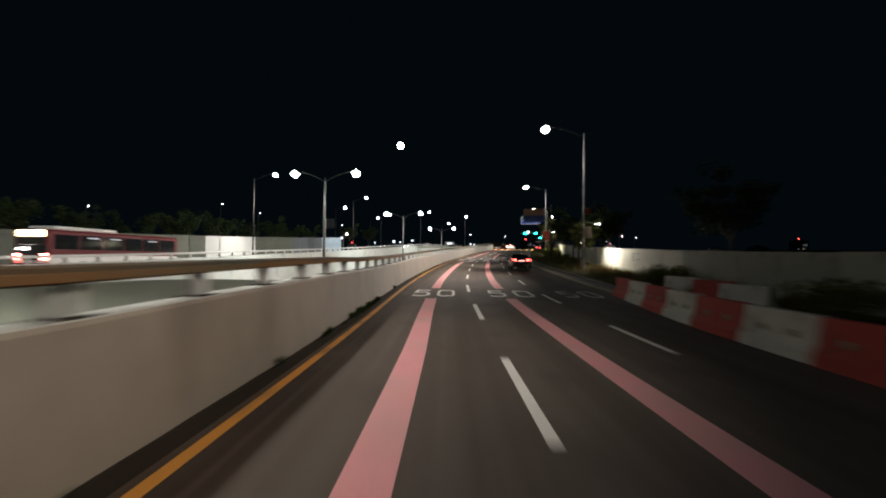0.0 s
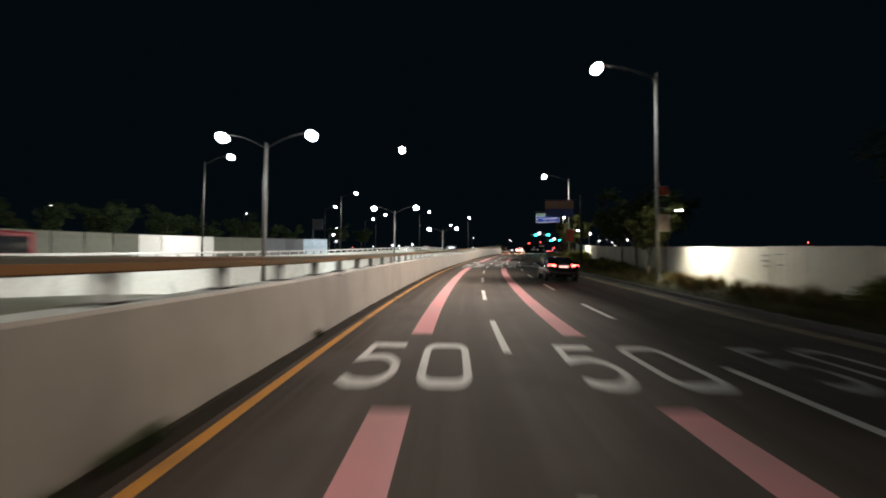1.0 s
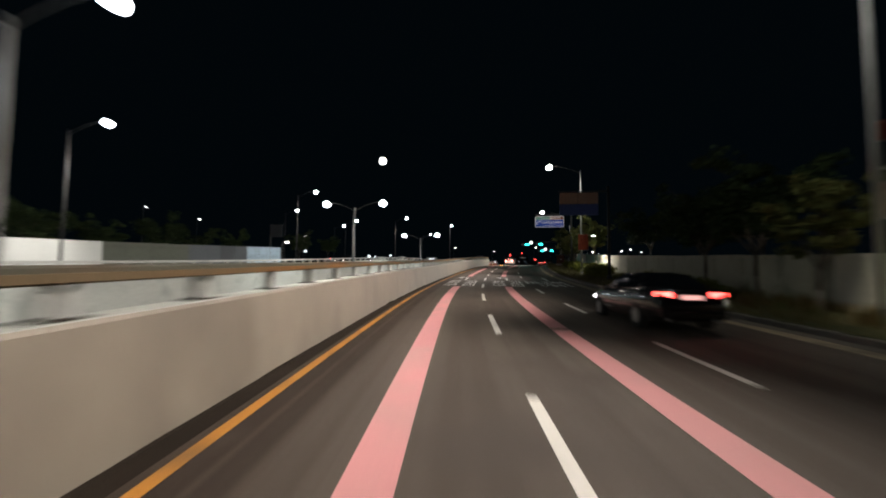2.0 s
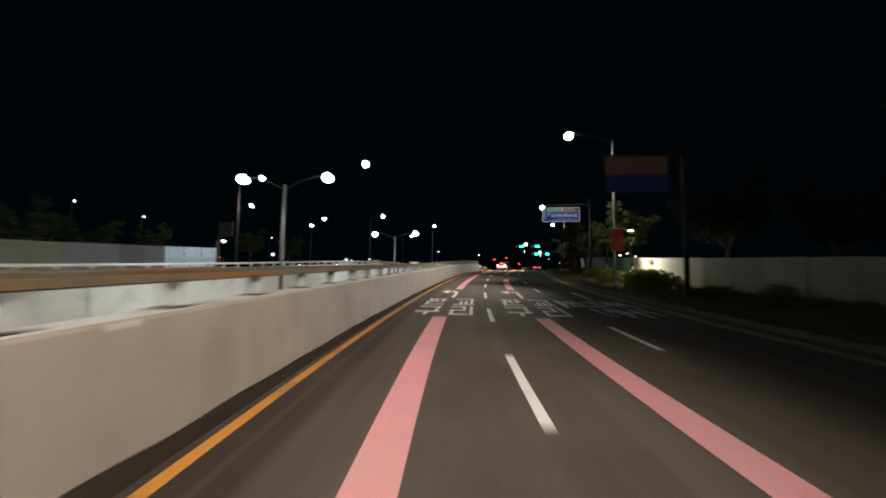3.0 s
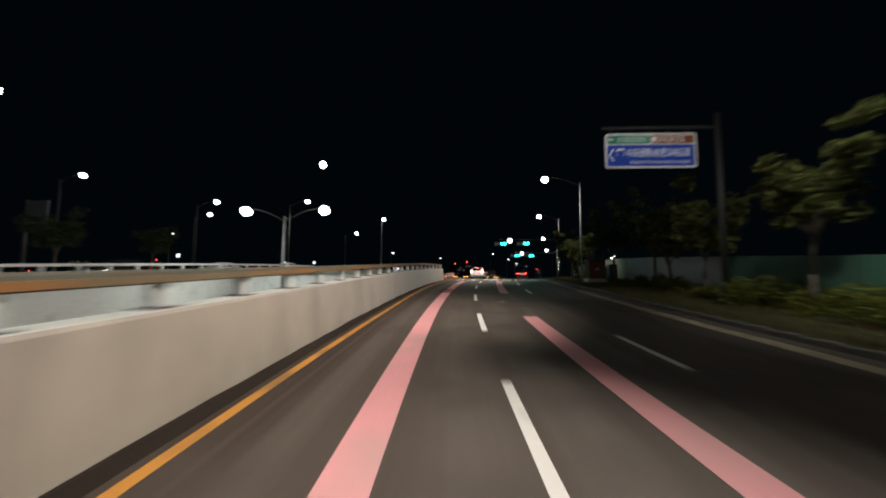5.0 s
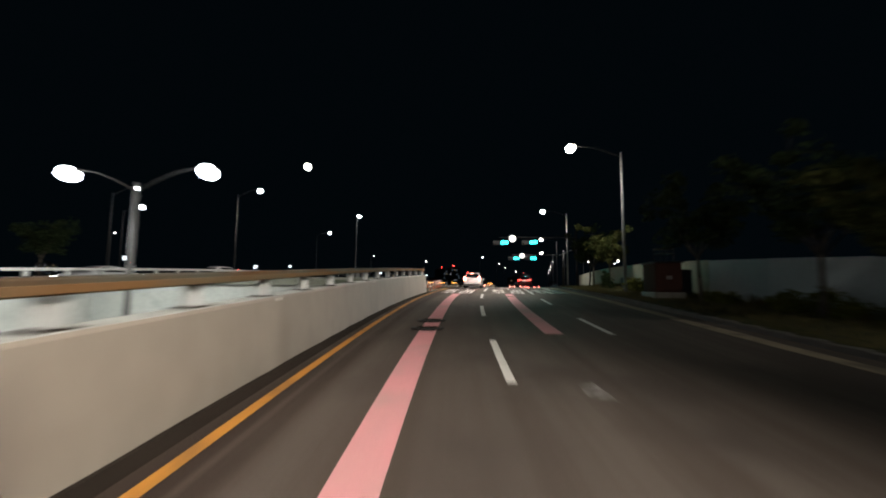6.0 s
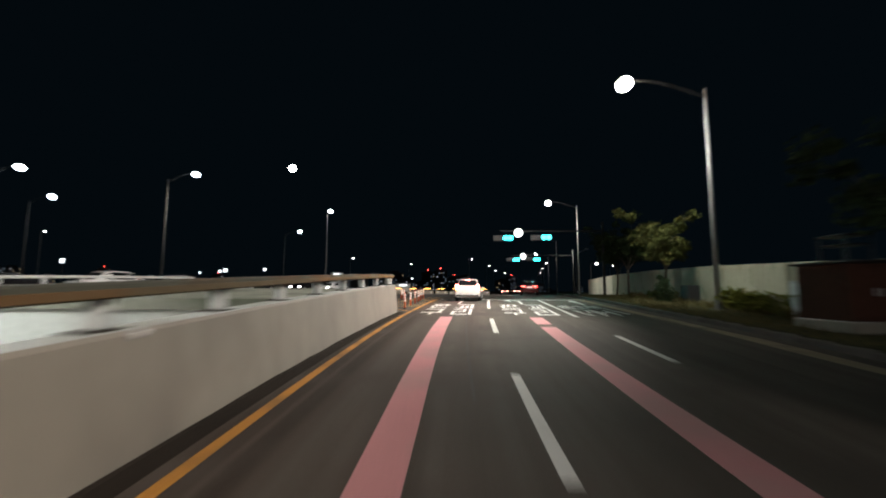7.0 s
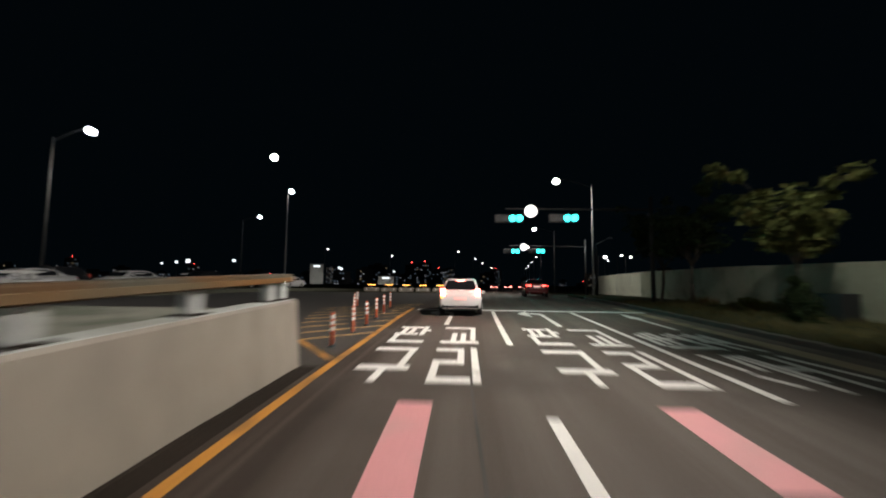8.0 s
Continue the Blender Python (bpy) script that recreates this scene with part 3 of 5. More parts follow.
def strokes(bm, lines, s0, lat0, tall, wide, pen_s, pen_lat, lift):
    """Straight pen strokes of a character lying on the road."""
    for x0, y0, x1, y1 in lines:
        a, b = Vector((lat0 + x0 * wide, s0 + y0 * tall)), Vector((lat0 + x1 * wide, s0 + y1 * tall))
        d = b - a
        nlat, ns = (pen_lat / 2, 0) if abs(d.y) / tall > abs(d.x) / wide else (0, pen_s / 2)
        if nlat:
            e = Vector((0, math.copysign(pen_s * 0.5, d.y)))
        else:
            e = Vector((math.copysign(pen_lat * 0.5, d.x), 0))
        a, b = a - e, b + e
        h = 0.004 + lift
        ring = [(a.x - nlat, a.y - ns), (a.x + nlat, a.y + ns), (b.x + nlat, b.y + ns), (b.x - nlat, b.y - ns)]
        vs = [bm.verts.new(at(s, lat, h)) for lat, s in ring] + [bm.verts.new(at(s, lat, 0.001)) for lat, s in ring]
        bm.faces.new(vs[:4])
        for i in range(4):
            bm.faces.new((vs[i], vs[(i + 1) % 4], vs[4 + (i + 1) % 4], vs[4 + i]))
    return bm


def arc(cx, cy, rx, ry, a0, a1, n=8):
    return [(cx + rx * math.cos(radians(a0 + (a1 - a0) * i / n)), cy + ry * math.sin(radians(a0 + (a1 - a0) * i / n))) for i in range(n + 1)]


FIVE = [(0.95, 0.96), (0.16, 0.96), (0.1, 0.56), (0.3, 0.6)] + arc(0.5, 0.32, 0.45, 0.29, 100, -100, 14) + [(0.25, 0.04), (0.02, 0.12)]
ZERO = arc(0.7, 0.78, 0.25, 0.18, 0, 90) + arc(0.3, 0.78, 0.25, 0.18, 90, 180) + arc(0.3, 0.22, 0.25, 0.18, 180, 270) + arc(0.7, 0.22, 0.25, 0.18, 270, 360) + [(0.95, 0.78)]


def ribbon(points, s0, lat0, tall, wide, pen_s, pen_lat, h=0.0045):
    """A pen line of even weight, bent round the curves of a numeral."""
    p = [Vector((x * wide / pen_lat, y * tall / pen_s)) for x, y in points]
    rings = []
    for i in range(len(p)):
        closed = (p[0] - p[-1]).length < 1e-6
        before = p[i] - p[i - 1] if i else (p[0] - p[-2] if closed else p[1] - p[0])
        after = p[i + 1] - p[i] if i < len(p) - 1 else (p[1] - p[0] if closed else p[i] - p[i - 1])
        u, v = before.normalized(), after.normalized()
        n = Vector((-(u + v).y, (u + v).x)).normalized()
        k = 0.5 / max(0.5, n.dot(Vector((-u.y, u.x))))
        rings.append((p[i] + n * k, p[i] - n * k))
    bm = B()
    vs = [[bm.verts.new(at(s0 + q.y * pen_s, lat0 + q.x * pen_lat, z)) for z in (h, h - 0.003) for q in r] for r in rings]
    for a, b in zip(vs, vs[1:]):
        for i, j in ((0, 1), (1, 3), (3, 2), (2, 0)):
            bm.faces.new((a[i], a[j], b[j], b[i]))
    return bm


PAN = [(0.0, 0.97, 0.66, 0.97), (0.0, 0.47, 0.62, 0.47), (0.17, 0.95, 0.15, 0.5), (0.45, 0.95, 0.43, 0.5), (0.86, 1.0, 0.84, 0.47), (0.86, 0.74, 1.0, 0.74), (0.06, 0.36, 0.06, 0.02), (0.06, 0.0, 0.96, 0.0)]
GYO = [(0.0, 0.97, 0.95, 0.97), (0.95, 0.97, 0.91, 0.16), (0.32, 0.5, 0.3, 0.05), (0.62, 0.5, 0.6, 0.05), (0.0, 0.0, 1.0, 0.0)]
GU = [(0.0, 0.97, 0.95, 0.97), (0.94, 0.97, 0.85, 0.36), (0.0, 0.3, 1.0, 0.3), (0.52, 0.3, 0.47, 0.0)]
RI = [(0.05, 0.97, 0.62, 0.97), (0.62, 0.97, 0.62, 0.52), (0.05, 0.5, 0.62, 0.5), (0.06, 0.5, 0.05, 0.03), (0.05, 0.0, 0.74, 0.0), (0.95, 1.0, 0.95, 0.0)]
BARS = [(0.05, 0.95, 0.1, 0.5), (0.3, 0.95, 0.27, 0.55), (0.38, 0.97, 0.44, 0.03), (0.46, 0.97, 0.52, 0.3), (0.07, 0.28, 0.2, 0.1), (0.72, 0.97, 0.74, 0.08), (0.88, 0.97, 1.0, 0.32), (0.5, 0.6, 0.68, 0.55)]
BARS_TOO = [(0.0, 0.85, 0.0, 0.25), (0.2, 1.0, 0.24, 0.3), (0.36, 0.85, 0.58, 0.1), (0.6, 0.85, 0.78, 0.1), (0.78, 0.8, 0.98, 0.05), (0.05, 0.12, 0.5, 0.12), (0.05, 0.62, 0.3, 0.62), (0.62, 0.45, 0.85, 0.45), (0.1, 0.95, 0.12, 0.3), (0.48, 0.95, 0.5, 0.5), (0.7, 0.95, 0.72, 0.55), (0.88, 0.9, 0.9, 0.5)]


def lettering(label, chars, paint=WHITE_PAINT):
    t = thing("road_lettering", Matrix(), label, "road marking", "painted words on the road")
    for lines, s0, lat0, tall, wide in chars:
        for k, line in enumerate(lines):
            part("stroke", strokes(B(), [line], s0, lat0, tall, wide, 0.3, 0.13, 0.0003 * k), paint, t)
    return t


for lat in (-2.66, 0.9, 4.3):
    w = 0.78 if lat < 4 else 0.66
    t = thing("road_lettering", Matrix(), "white painted speed limit 50 on the asphalt", "road marking", "painted words on the road")
    for k, points in enumerate((FIVE, ZERO)):
        part("numeral", ribbon(points, 17.1, lat + (1.47 if lat < 0 else 1.6) * w * k, 2.48, w, 0.31, 0.13), WHITE_PAINT if lat < 4 else WORN_PAINT, t)
for s0, lats in ((52.65, (-2.69, 0.74)), (104.0, (-2.86, 0.66))):
    for lat in lats:
        lettering("white painted Korean place names in two rows on the asphalt",
                  [(GU, s0, lat, 2.4, 0.79), (RI, s0, lat + 1.25, 2.4, 0.81), (PAN, s0 + 3.25, lat, 2.4, 0.79), (GYO, s0 + 3.25, lat + 1.3, 2.4, 0.78)])
    lettering("worn white painted words, too slanted to read", [(BARS, s0 - 0.1, *((3.92, 2.35, 2.15) if s0 < 90 else (3.68, 2.35, 1.95))), (BARS_TOO, s0 + 2.85, *((3.4, 2.6, 2.85) if s0 < 90 else (3.58, 2.35, 1.95)))], WHITE_PAINT)


def poly(bm, ring, h=0.0045):
    vs = [bm.verts.new(at(s, lat, h)) for lat, s in ring] + [bm.verts.new(at(s, lat, h - 0.003)) for lat, s in ring]
    n = len(ring)
    bm.faces.new(vs[:n])
    for i in range(n):
        bm.faces.new((vs[i], vs[(i + 1) % n], vs[n + (i + 1) % n], vs[n + i]))
    return bm


def turn_arrow(s0, lat):
    t = thing("road_arrow", Matrix(), "white painted left-turn arrow on the asphalt", "road marking", "arrows on the road")
    bm = poly(B(), [(lat - 0.08, s0), (lat + 0.08, s0), (lat + 0.08, s0 + 3.75), (lat - 0.08, s0 + 4.1)])
    poly(bm, [(lat - 0.081, s0 + 3.5), (lat - 0.081, s0 + 4.1), (lat - 0.45, s0 + 4.2), (lat - 0.45, s0 + 3.75)])
    part("shaft", bm, WHITE_PAINT, t)
    part("head", poly(B(), [(lat - 0.93, s0 + 3.75), (lat - 0.48, s0 + 2.7), (lat - 0.48, s0 + 4.95)]), WHITE_PAINT, t)


def straight_arrow(s0, lat):
    t = thing("road_arrow", Matrix(), "white painted straight-on arrow on the asphalt", "road marking", "arrows on the road")
    part("shaft", poly(B(), [(lat - 0.08, s0), (lat + 0.08, s0), (lat + 0.08, s0 + 3), (lat - 0.08, s0 + 3)]), WHITE_PAINT, t)
    part("head", poly(B(), [(lat, s0 + 4.9), (lat - 0.25, s0 + 2.9), (lat + 0.25, s0 + 2.9)]), WHITE_PAINT, t)


for s0 in (59.1, 110.3):
    turn_arrow(s0, -1.66)
    turn_arrow(s0, 1.86)
    straight_arrow(s0 - 0.3, 5.15)

stripe("tar_seam", lambda s: -0.98 + 0.02 * (105 - s), lambda s: -0.94 + 0.02 * (105 - s), 93, 104, TAR, markings, "dark tar seam", 0.003)
part("paint_patch", poly(B(), [(0.95, 82.4), (1.3, 82.3), (1.25, 83.0), (1.0, 82.9)]), THIN_PAINT, markings, "worn leftover patch of white paint")
for s, lat in ((88.25, -1.7), (89.85, -1.72)):
    t = thing("manhole_cover", place(s, lat, 0.0), "dark iron manhole cover in a tar patch", "manhole", "manholes in the lane")
    bm = B()
    bar(bm, (0, 0, -0.02), (0, 0, 0.011), 0.47, seg=28)
    bmesh.ops.scale(bm, vec=(1.0, 1.45, 1.0), verts=bm.verts)
    part("tar_patch", bm, MANHOLE, t)
    bm = B()
    bar(bm, (0, 0, 0), (0, 0, 0.016), 0.33, seg=24)
    for a in range(0, 180, 45):
        box(bm, (0.55, 0.02, 0.006), (0, 0, 0.018), 0, pose(0, 0, 0, 0, 0, a))
    part("lid", bm, GUTTER, t)


# ---- street lamps ----
def lamp_head(bm_body, bm_lens, end, side):
    """A flat LED lantern at the end of an arm; side is -1 or 1."""
    box(bm_body, (0.75, 0.32, 0.1), end + Vector((side * 0.3, 0, 0)), 0.03)
    # The lens is an oversized globe, the lamp's glare put into its shape.
    made = bmesh.ops.create_uvsphere(bm_lens, u_segments=14, v_segments=8, radius=1.0)["verts"]
    bmesh.ops.scale(bm_lens, vec=(0.36, 0.36, 0.3), verts=made)
    bmesh.ops.translate(bm_lens, vec=end + Vector((side * 0.32, 0, -0.16)), verts=made)


def street_lamp(m, height, arms, reach, lens, label, radius=0.11, lift=0.55, paint=POLE):
    t = thing("street_lamp", m, label, "street lamp", "street lamps")
    bm = B()
    bar(bm, (0, 0, 0), (0, 0, height), radius, radius * 0.55, 12)
    part("pole", bm, paint, t, "tapered grey steel pole", smooth=True)
    bm = box(B(), (0.42, 0.42, 0.03), (0, 0, 0.015), 0.008)
    bar(bm, (0, 0, 0), (0, 0, 0.5), radius * 1.3, radius * 1.25, 12)
    part("base", bm, POLE, t)
    for side in arms:
        end = Vector((side * (reach - 0.3), 0, height + lift))
        bm = B()
        last = Vector((0, 0, height - 0.35))
        for i in range(1, 6):
            u = i / 5
            p = Vector((side * (reach - 0.3) * u, 0, height - 0.35 + (lift + 0.35) * math.sin(u * math.pi / 2)))
            bar(bm, last, p, 0.035, 0.035, 8)
            last = p
        part("arm", bm, POLE_SHADED, t, "dark slender arm")
        body, glass = B(), B()
        lamp_head(body, glass, end, side)
        head = part("lantern", body, DARK, t)
        lens_ob = part("lens", glass, lens, head, "glowing lens", smooth=True)
        lens_ob.visible_shadow = False
    return t


for s, lat, high in RIGHT_LAMPS:
    t = street_lamp(place(s, lat, 0.1), high - 0.6, (-1,), 3.4, GLOW_WARM, "tall grey steel street lamp with one lit arm over the verge", paint=POLE_LIT)
    if s < 80:
        part("bracket", bar(B(), (0, 0, 4.3), (1.0, 0, 4.25), 0.03), STEEL, t)
        part("footpath_lantern", box(B(), (0.46, 0.2, 0.06), (1.25, 0, 4.2), 0.02), DARK, t)
        part("footpath_lens", box(B(), (0.36, 0.14, 0.04), (1.25, 0, 4.155), 0.015), GLOW_COOL, t, "glowing flat lens").visible_shadow = False
for s, lat in LEFT_LAMPS:
    street_lamp(place(s, lat, sunken(s)), median_height(s) - sunken(s) - 0.4, (-1, 1), 2.9, GLOW_COOL, "tall steel street lamp with two lit arms in the underpass", 0.15)
for s, lat, high in FRONT_LAMPS:
    street_lamp(place(s, lat, frontage(s)), high - 0.5 - frontage(s), (1,), 3.3, GLOW_COOL, "steel street lamp with one lit arm on the far road", paint=POLE_SHADED)
street_lamp(place(149.2, -28.5, 0.0), 13.3, (1,), 0.5, GLOW_COOL, "very tall steel mast with a lit lantern on top")
FAR_LAMPS = [(120, -102, 14.5), (107, -102, 16), (89, -126, 13.5), (85, -35.5, 4.2), (150, -90, 12), (205, -50, 11), (235, -40, 11), (215, -14, 11), (250, -12, 11), (285, -12, 11), (330, -10, 11),
             (240, 10, 11), (275, 10, 11), (310, 10, 11), (350, 10, 11), (172, 22, 6.3), (155, 14, 5), (190, 25, 8), (225, 30, 9)]
for s, lat, high in FAR_LAMPS:
    t = thing("street_lamp", place(s, lat, 0.0), "distant street lamp with a small lit lantern", "street lamp", "distant street lamps")
    bm = B()
    bar(bm, (0, 0, 0), (0, 0, high), 0.08, 0.05, 8)
    bar(bm, (0, 0, high), (0.9, 0, high + 0.1), 0.04, 0.04, 6)
    part("pole", bm, POLE, t)
    bm = B()
    made = bmesh.ops.create_uvsphere(bm, u_segments=10, v_segments=6, radius=0.2)["verts"]
    bmesh.ops.scale(bm, vec=(1, 0.8, 0.6), verts=made)
    bmesh.ops.translate(bm, vec=(0.9, 0, high), verts=made)
    part("lens", bm, GLOW_FAR, t, "glowing lens")

# Moon disc is nearly twice its true width, taking in the bloom around it.
bm = B()
bmesh.ops.create_uvsphere(bm, u_segments=32, v_segments=16, radius=22)
moon = new("moon", finish(bm, "moon", GLOW_MOON, True))
moon.location = Vector((1.0, 40, 2)) + 2600 * Vector((math.sin(radians(-7.18)) * math.cos(radians(15.83)), math.cos(radians(-7.18)) * math.cos(radians(15.83)), math.sin(radians(15.83))))
tagged(moon, "bright pale moon in the black sky", "moon", kind="structure")


# ---- red and white barrier, fences ----
def barrier_section(bm, long, high=0.86):
    ring = [(-0.28, 0), (0.28, 0), (0.26, 0.2), (0.13, 0.36), (0.1, high), (-0.1, high), (-0.13, 0.36), (-0.26, 0.2)]
    a = [bm.verts.new((x, -long / 2 + 0.015, z)) for x, z in ring]
    b = [bm.verts.new((x, long / 2 - 0.015, z)) for x, z in ring]
    for i in range(8):
        bm.faces.new((a[i], a[(i + 1) % 8], b[(i + 1) % 8], b[i]))
    bm.faces.new(a)
    bm.faces.new(b)
    bmesh.ops.bevel(bm, geom=[e for e in bm.edges if e.calc_length() < 1.0], offset=0.012, segments=1, affect="EDGES")
    return bm


barrier_red = finish(barrier_section(B(), 2.0), "barrier_block", BARRIER_RED)
barrier_white = finish(barrier_section(B(), 2.0), "barrier_block", BARRIER_WHITE)


pocket = finish(box(B(), (0.03, 0.24, 0.13), (0, 0, 0), 0.01), "lifting_pocket", GUTTER_PALE)


def barrier_lat(s):
    return float(np.interp(s, [-40, 5, 10, 18], [5.5, 5.55, 5.9, 7.0]))


for i in range(14):
    s = 17.2 - 2.0 * i
    slant = -math.degrees(math.atan2(barrier_lat(s + 1) - barrier_lat(s - 1), 2))
    ob = new("road_barrier", barrier_red if i % 2 == 0 else barrier_white)
    ob.matrix_basis = place(s, barrier_lat(s), 0.0, slant)
    tagged(ob, ("red" if i % 2 == 0 else "white") + " painted concrete road barrier, scuffed and dirty", "barrier", "red and white barriers")
    for y in (-0.42, 0.42):
        part("lifting_pocket", pocket, None, ob, m=pose(-0.118, y, 0.46, 0, 0, 0))
for i, (s, lat) in enumerate(((17.4, 9.5), (15.3, 9.6), (13.0, 9.2))):
    ob = new("road_barrier", barrier_red if i == 1 else barrier_white)
    ob.matrix_basis = place(s, lat, 0.08, 8)
    tagged(ob, ("red" if i == 1 else "white") + " concrete road barrier set aside on the verge", "barrier", "red and white barriers")


def ribbed(wide, high, ribs=7, depth=0.012):
    """A sheet of ribbed steel."""
    bm = B()
    xs = []
    for i in range(ribs):
        x0 = -wide / 2 + wide * i / ribs
        d = wide / ribs
        xs += [(x0, 0), (x0 + 0.35 * d, 0), (x0 + 0.5 * d, depth), (x0 + 0.85 * d, depth)]
    xs.append((wide / 2, 0))
    for back in (0, 0.006):
        lower = [bm.verts.new((y + back, x, 0)) for x, y in xs]
        upper = [bm.verts.new((y + back, x, high)) for x, y in xs]
        for i in range(len(xs) - 1):
            bm.faces.new((lower[i], lower[i + 1], upper[i + 1], upper[i]))
    return bm


def site_fence(lat, first, last, high, colour, label, side, wide=2.54):
    t = thing("site_fence", Matrix(), label, "fence")
    meshes = {}
    posts = finish(bar(B(), (0.06 * side, 0, -0.1), (0.06 * side, 0, high + 0.02), 0.03, seg=8), "post", STEEL)
    n = int((last - first) / 2.5)
    for i in range(n):
        s = first + 2.5 * (i + 0.5)
        material = colour(s)
        if material.name not in meshes:
            meshes[material.name] = finish(ribbed(wide, high), "panel", material)
        dz = 0.012 * math.sin(i * 1.7)
        part("panel", meshes[material.name], None, t, m=place(s, lat + 0.01 * (i % 2), 0.06 + dz) @ pose(0, 0, 0, math.degrees(math.atan2(level(s + 1.25) - level(s - 1.25), 2.5)), 0, 0))
        part("post", posts, None, t, m=place(s - 1.25, lat, 0.06))
    return t


# Cream beside the lamps, darker copy between: lamplight is put into the panel colour.
site_fence(12.5, -39.4, 150.2, 2.05, lambda s: PANEL_GREEN if 76 < s < 86.5 else PANEL_GREY if 86.5 < s < 101 else PANEL_WHITE if 22 < s < 40 or 62 < s < 76 or s > 132 else PANEL_UNLIT,
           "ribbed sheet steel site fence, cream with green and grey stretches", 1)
# Panels from 51 to 59 are whiter: the pool of light is in their colour.
site_fence(-37.6, -40, 88, 3.3, lambda s: PANEL_BLUE if s > 80 else PANEL_SLATE if s > 70 else PANEL_LIT_POOL if 51 < s < 59 else PANEL_OLIVE,
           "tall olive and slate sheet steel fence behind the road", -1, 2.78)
marks = thing("wall_scribble", place(30.4, 12.46, 0.3), "dark unreadable paint marks on the white fence", "graffiti")
for k, (y, z, w, h) in enumerate(((0.1, 1.42, 0.42, 0.07), (0.1, 1.18, 0.4, 0.08), (0.05, 0.95, 0.3, 0.06), (-0.75, 1.45, 0.6, 0.04), (-0.8, 1.0, 0.4, 0.06))):
    part("paint_bar", box(B(), (0.004, w, h), (-0.01, y, z)), SCRIBBLE, marks)


board = thing("fence_board", place(70.85, 12.44, 1.88), "small ochre board fixed to the cream fence", "board")
part("face", box(B(), (0.02, 0.95, 0.26), (-0.012, 0, 0), 0.006), FADED_OCHRE, board)
for y in (-0.4, 0.4):
    part("bracket", box(B(), (0.03, 0.05, 0.32), (0.002, y, 0), 0.006), STEEL, board)


# ---- plants ----
def leaf_mesh(name, centres, count, size, material, seed):
    rnd = random.Random(seed)
    verts, faces = [], []
    for _ in range(count):
        c, r = rnd.choice(centres)
        while True:
            d = Vector((rnd.uniform(-1, 1), rnd.uniform(-1, 1), rnd.uniform(-1, 1)))
            if 0.15 < d.length < 1:
                break
        p = Vector(c) + Vector((d.x * r, d.y * r, d.z * r * 0.75))
        u = Vector((rnd.gauss(0, 1), rnd.gauss(0, 1), rnd.gauss(0, 0.6))).normalized()
        v = u.cross(Vector((rnd.gauss(0, 1), rnd.gauss(0, 1), rnd.gauss(0, 1)))).normalized()
        k = size * rnd.uniform(0.6, 1.3)
        i = len(verts)
        verts += [p - u * k, p + v * k * 0.45, p + u * k, p - v * k * 0.45]
        faces.append((i, i + 1, i + 2, i + 3))
    me = bpy.data.meshes.new(name)
    me.from_pydata([tuple(v) for v in verts], [], faces)
    me.materials.append(material)
    return me


def tree_meshes(seed, high, spread, leaves, foliage=LEAF):
    """A forked trunk, a few rising leaders with side twigs, and loose leaf clumps of uneven size along them."""
    rnd = random.Random(seed)
    bm = B()
    fork = high * rnd.uniform(0.36, 0.44)
    lean = Vector((rnd.uniform(-0.2, 0.2), rnd.uniform(-0.2, 0.2), 0))
    top = Vector((0, 0, fork)) + lean
    bar(bm, (0, 0, -0.1), top * 0.5 + Vector((0.05, 0.03, 0)), 0.1, 0.08, 8)
    bar(bm, top * 0.5 + Vector((0.05, 0.03, 0)), top, 0.08, 0.065, 8)
    centres = []
    count = rnd.randint(5, 6)
    for i in range(count):
        a = i * 6.283 / count + rnd.uniform(-0.45, 0.45)
        out, rise = spread * rnd.uniform(0.3, 1.0), (high - fork) * rnd.uniform(0.45, 1.0)
        last = top * rnd.uniform(0.85, 1.0)
        for k in range(1, 5):
            u = k / 4
            p = top + Vector((math.cos(a) * out * u ** 0.8, math.sin(a) * out * u ** 0.8, rise * u)) + Vector((rnd.gauss(0, 0.08), rnd.gauss(0, 0.08), rnd.gauss(0, 0.06)))
            bar(bm, last, p, 0.05 * (1.15 - u), 0.05 * (0.95 - u) + 0.006, 6)
            if k > 1:
                centres += [(p, spread * rnd.uniform(0.12, 0.26))] * 2
            for _ in range(2):
                b = a + rnd.uniform(-1.6, 1.6)
                tip = p + Vector((math.cos(b), math.sin(b), rnd.uniform(-0.15, 0.7))) * spread * rnd.uniform(0.18, 0.42)
                bar(bm, p, tip, 0.016, 0.006, 4)
                centres.append((tip, spread * rnd.uniform(0.14, 0.27)))
            last = p
    return finish(bm, "trunk", BARK, True), leaf_mesh("crown", centres, leaves, 0.13, foliage, seed + 50)


TREE_KINDS = [tree_meshes(3, 5.2, 1.8, 4200), tree_meshes(8, 4.4, 1.5, 3400), tree_meshes(15, 6.3, 1.75, 4200), tree_meshes(5, 5.6, 2.4, 4200, LEAF_DARK), tree_meshes(6, 6.6, 2.9, 5200, LEAF_DARK)]
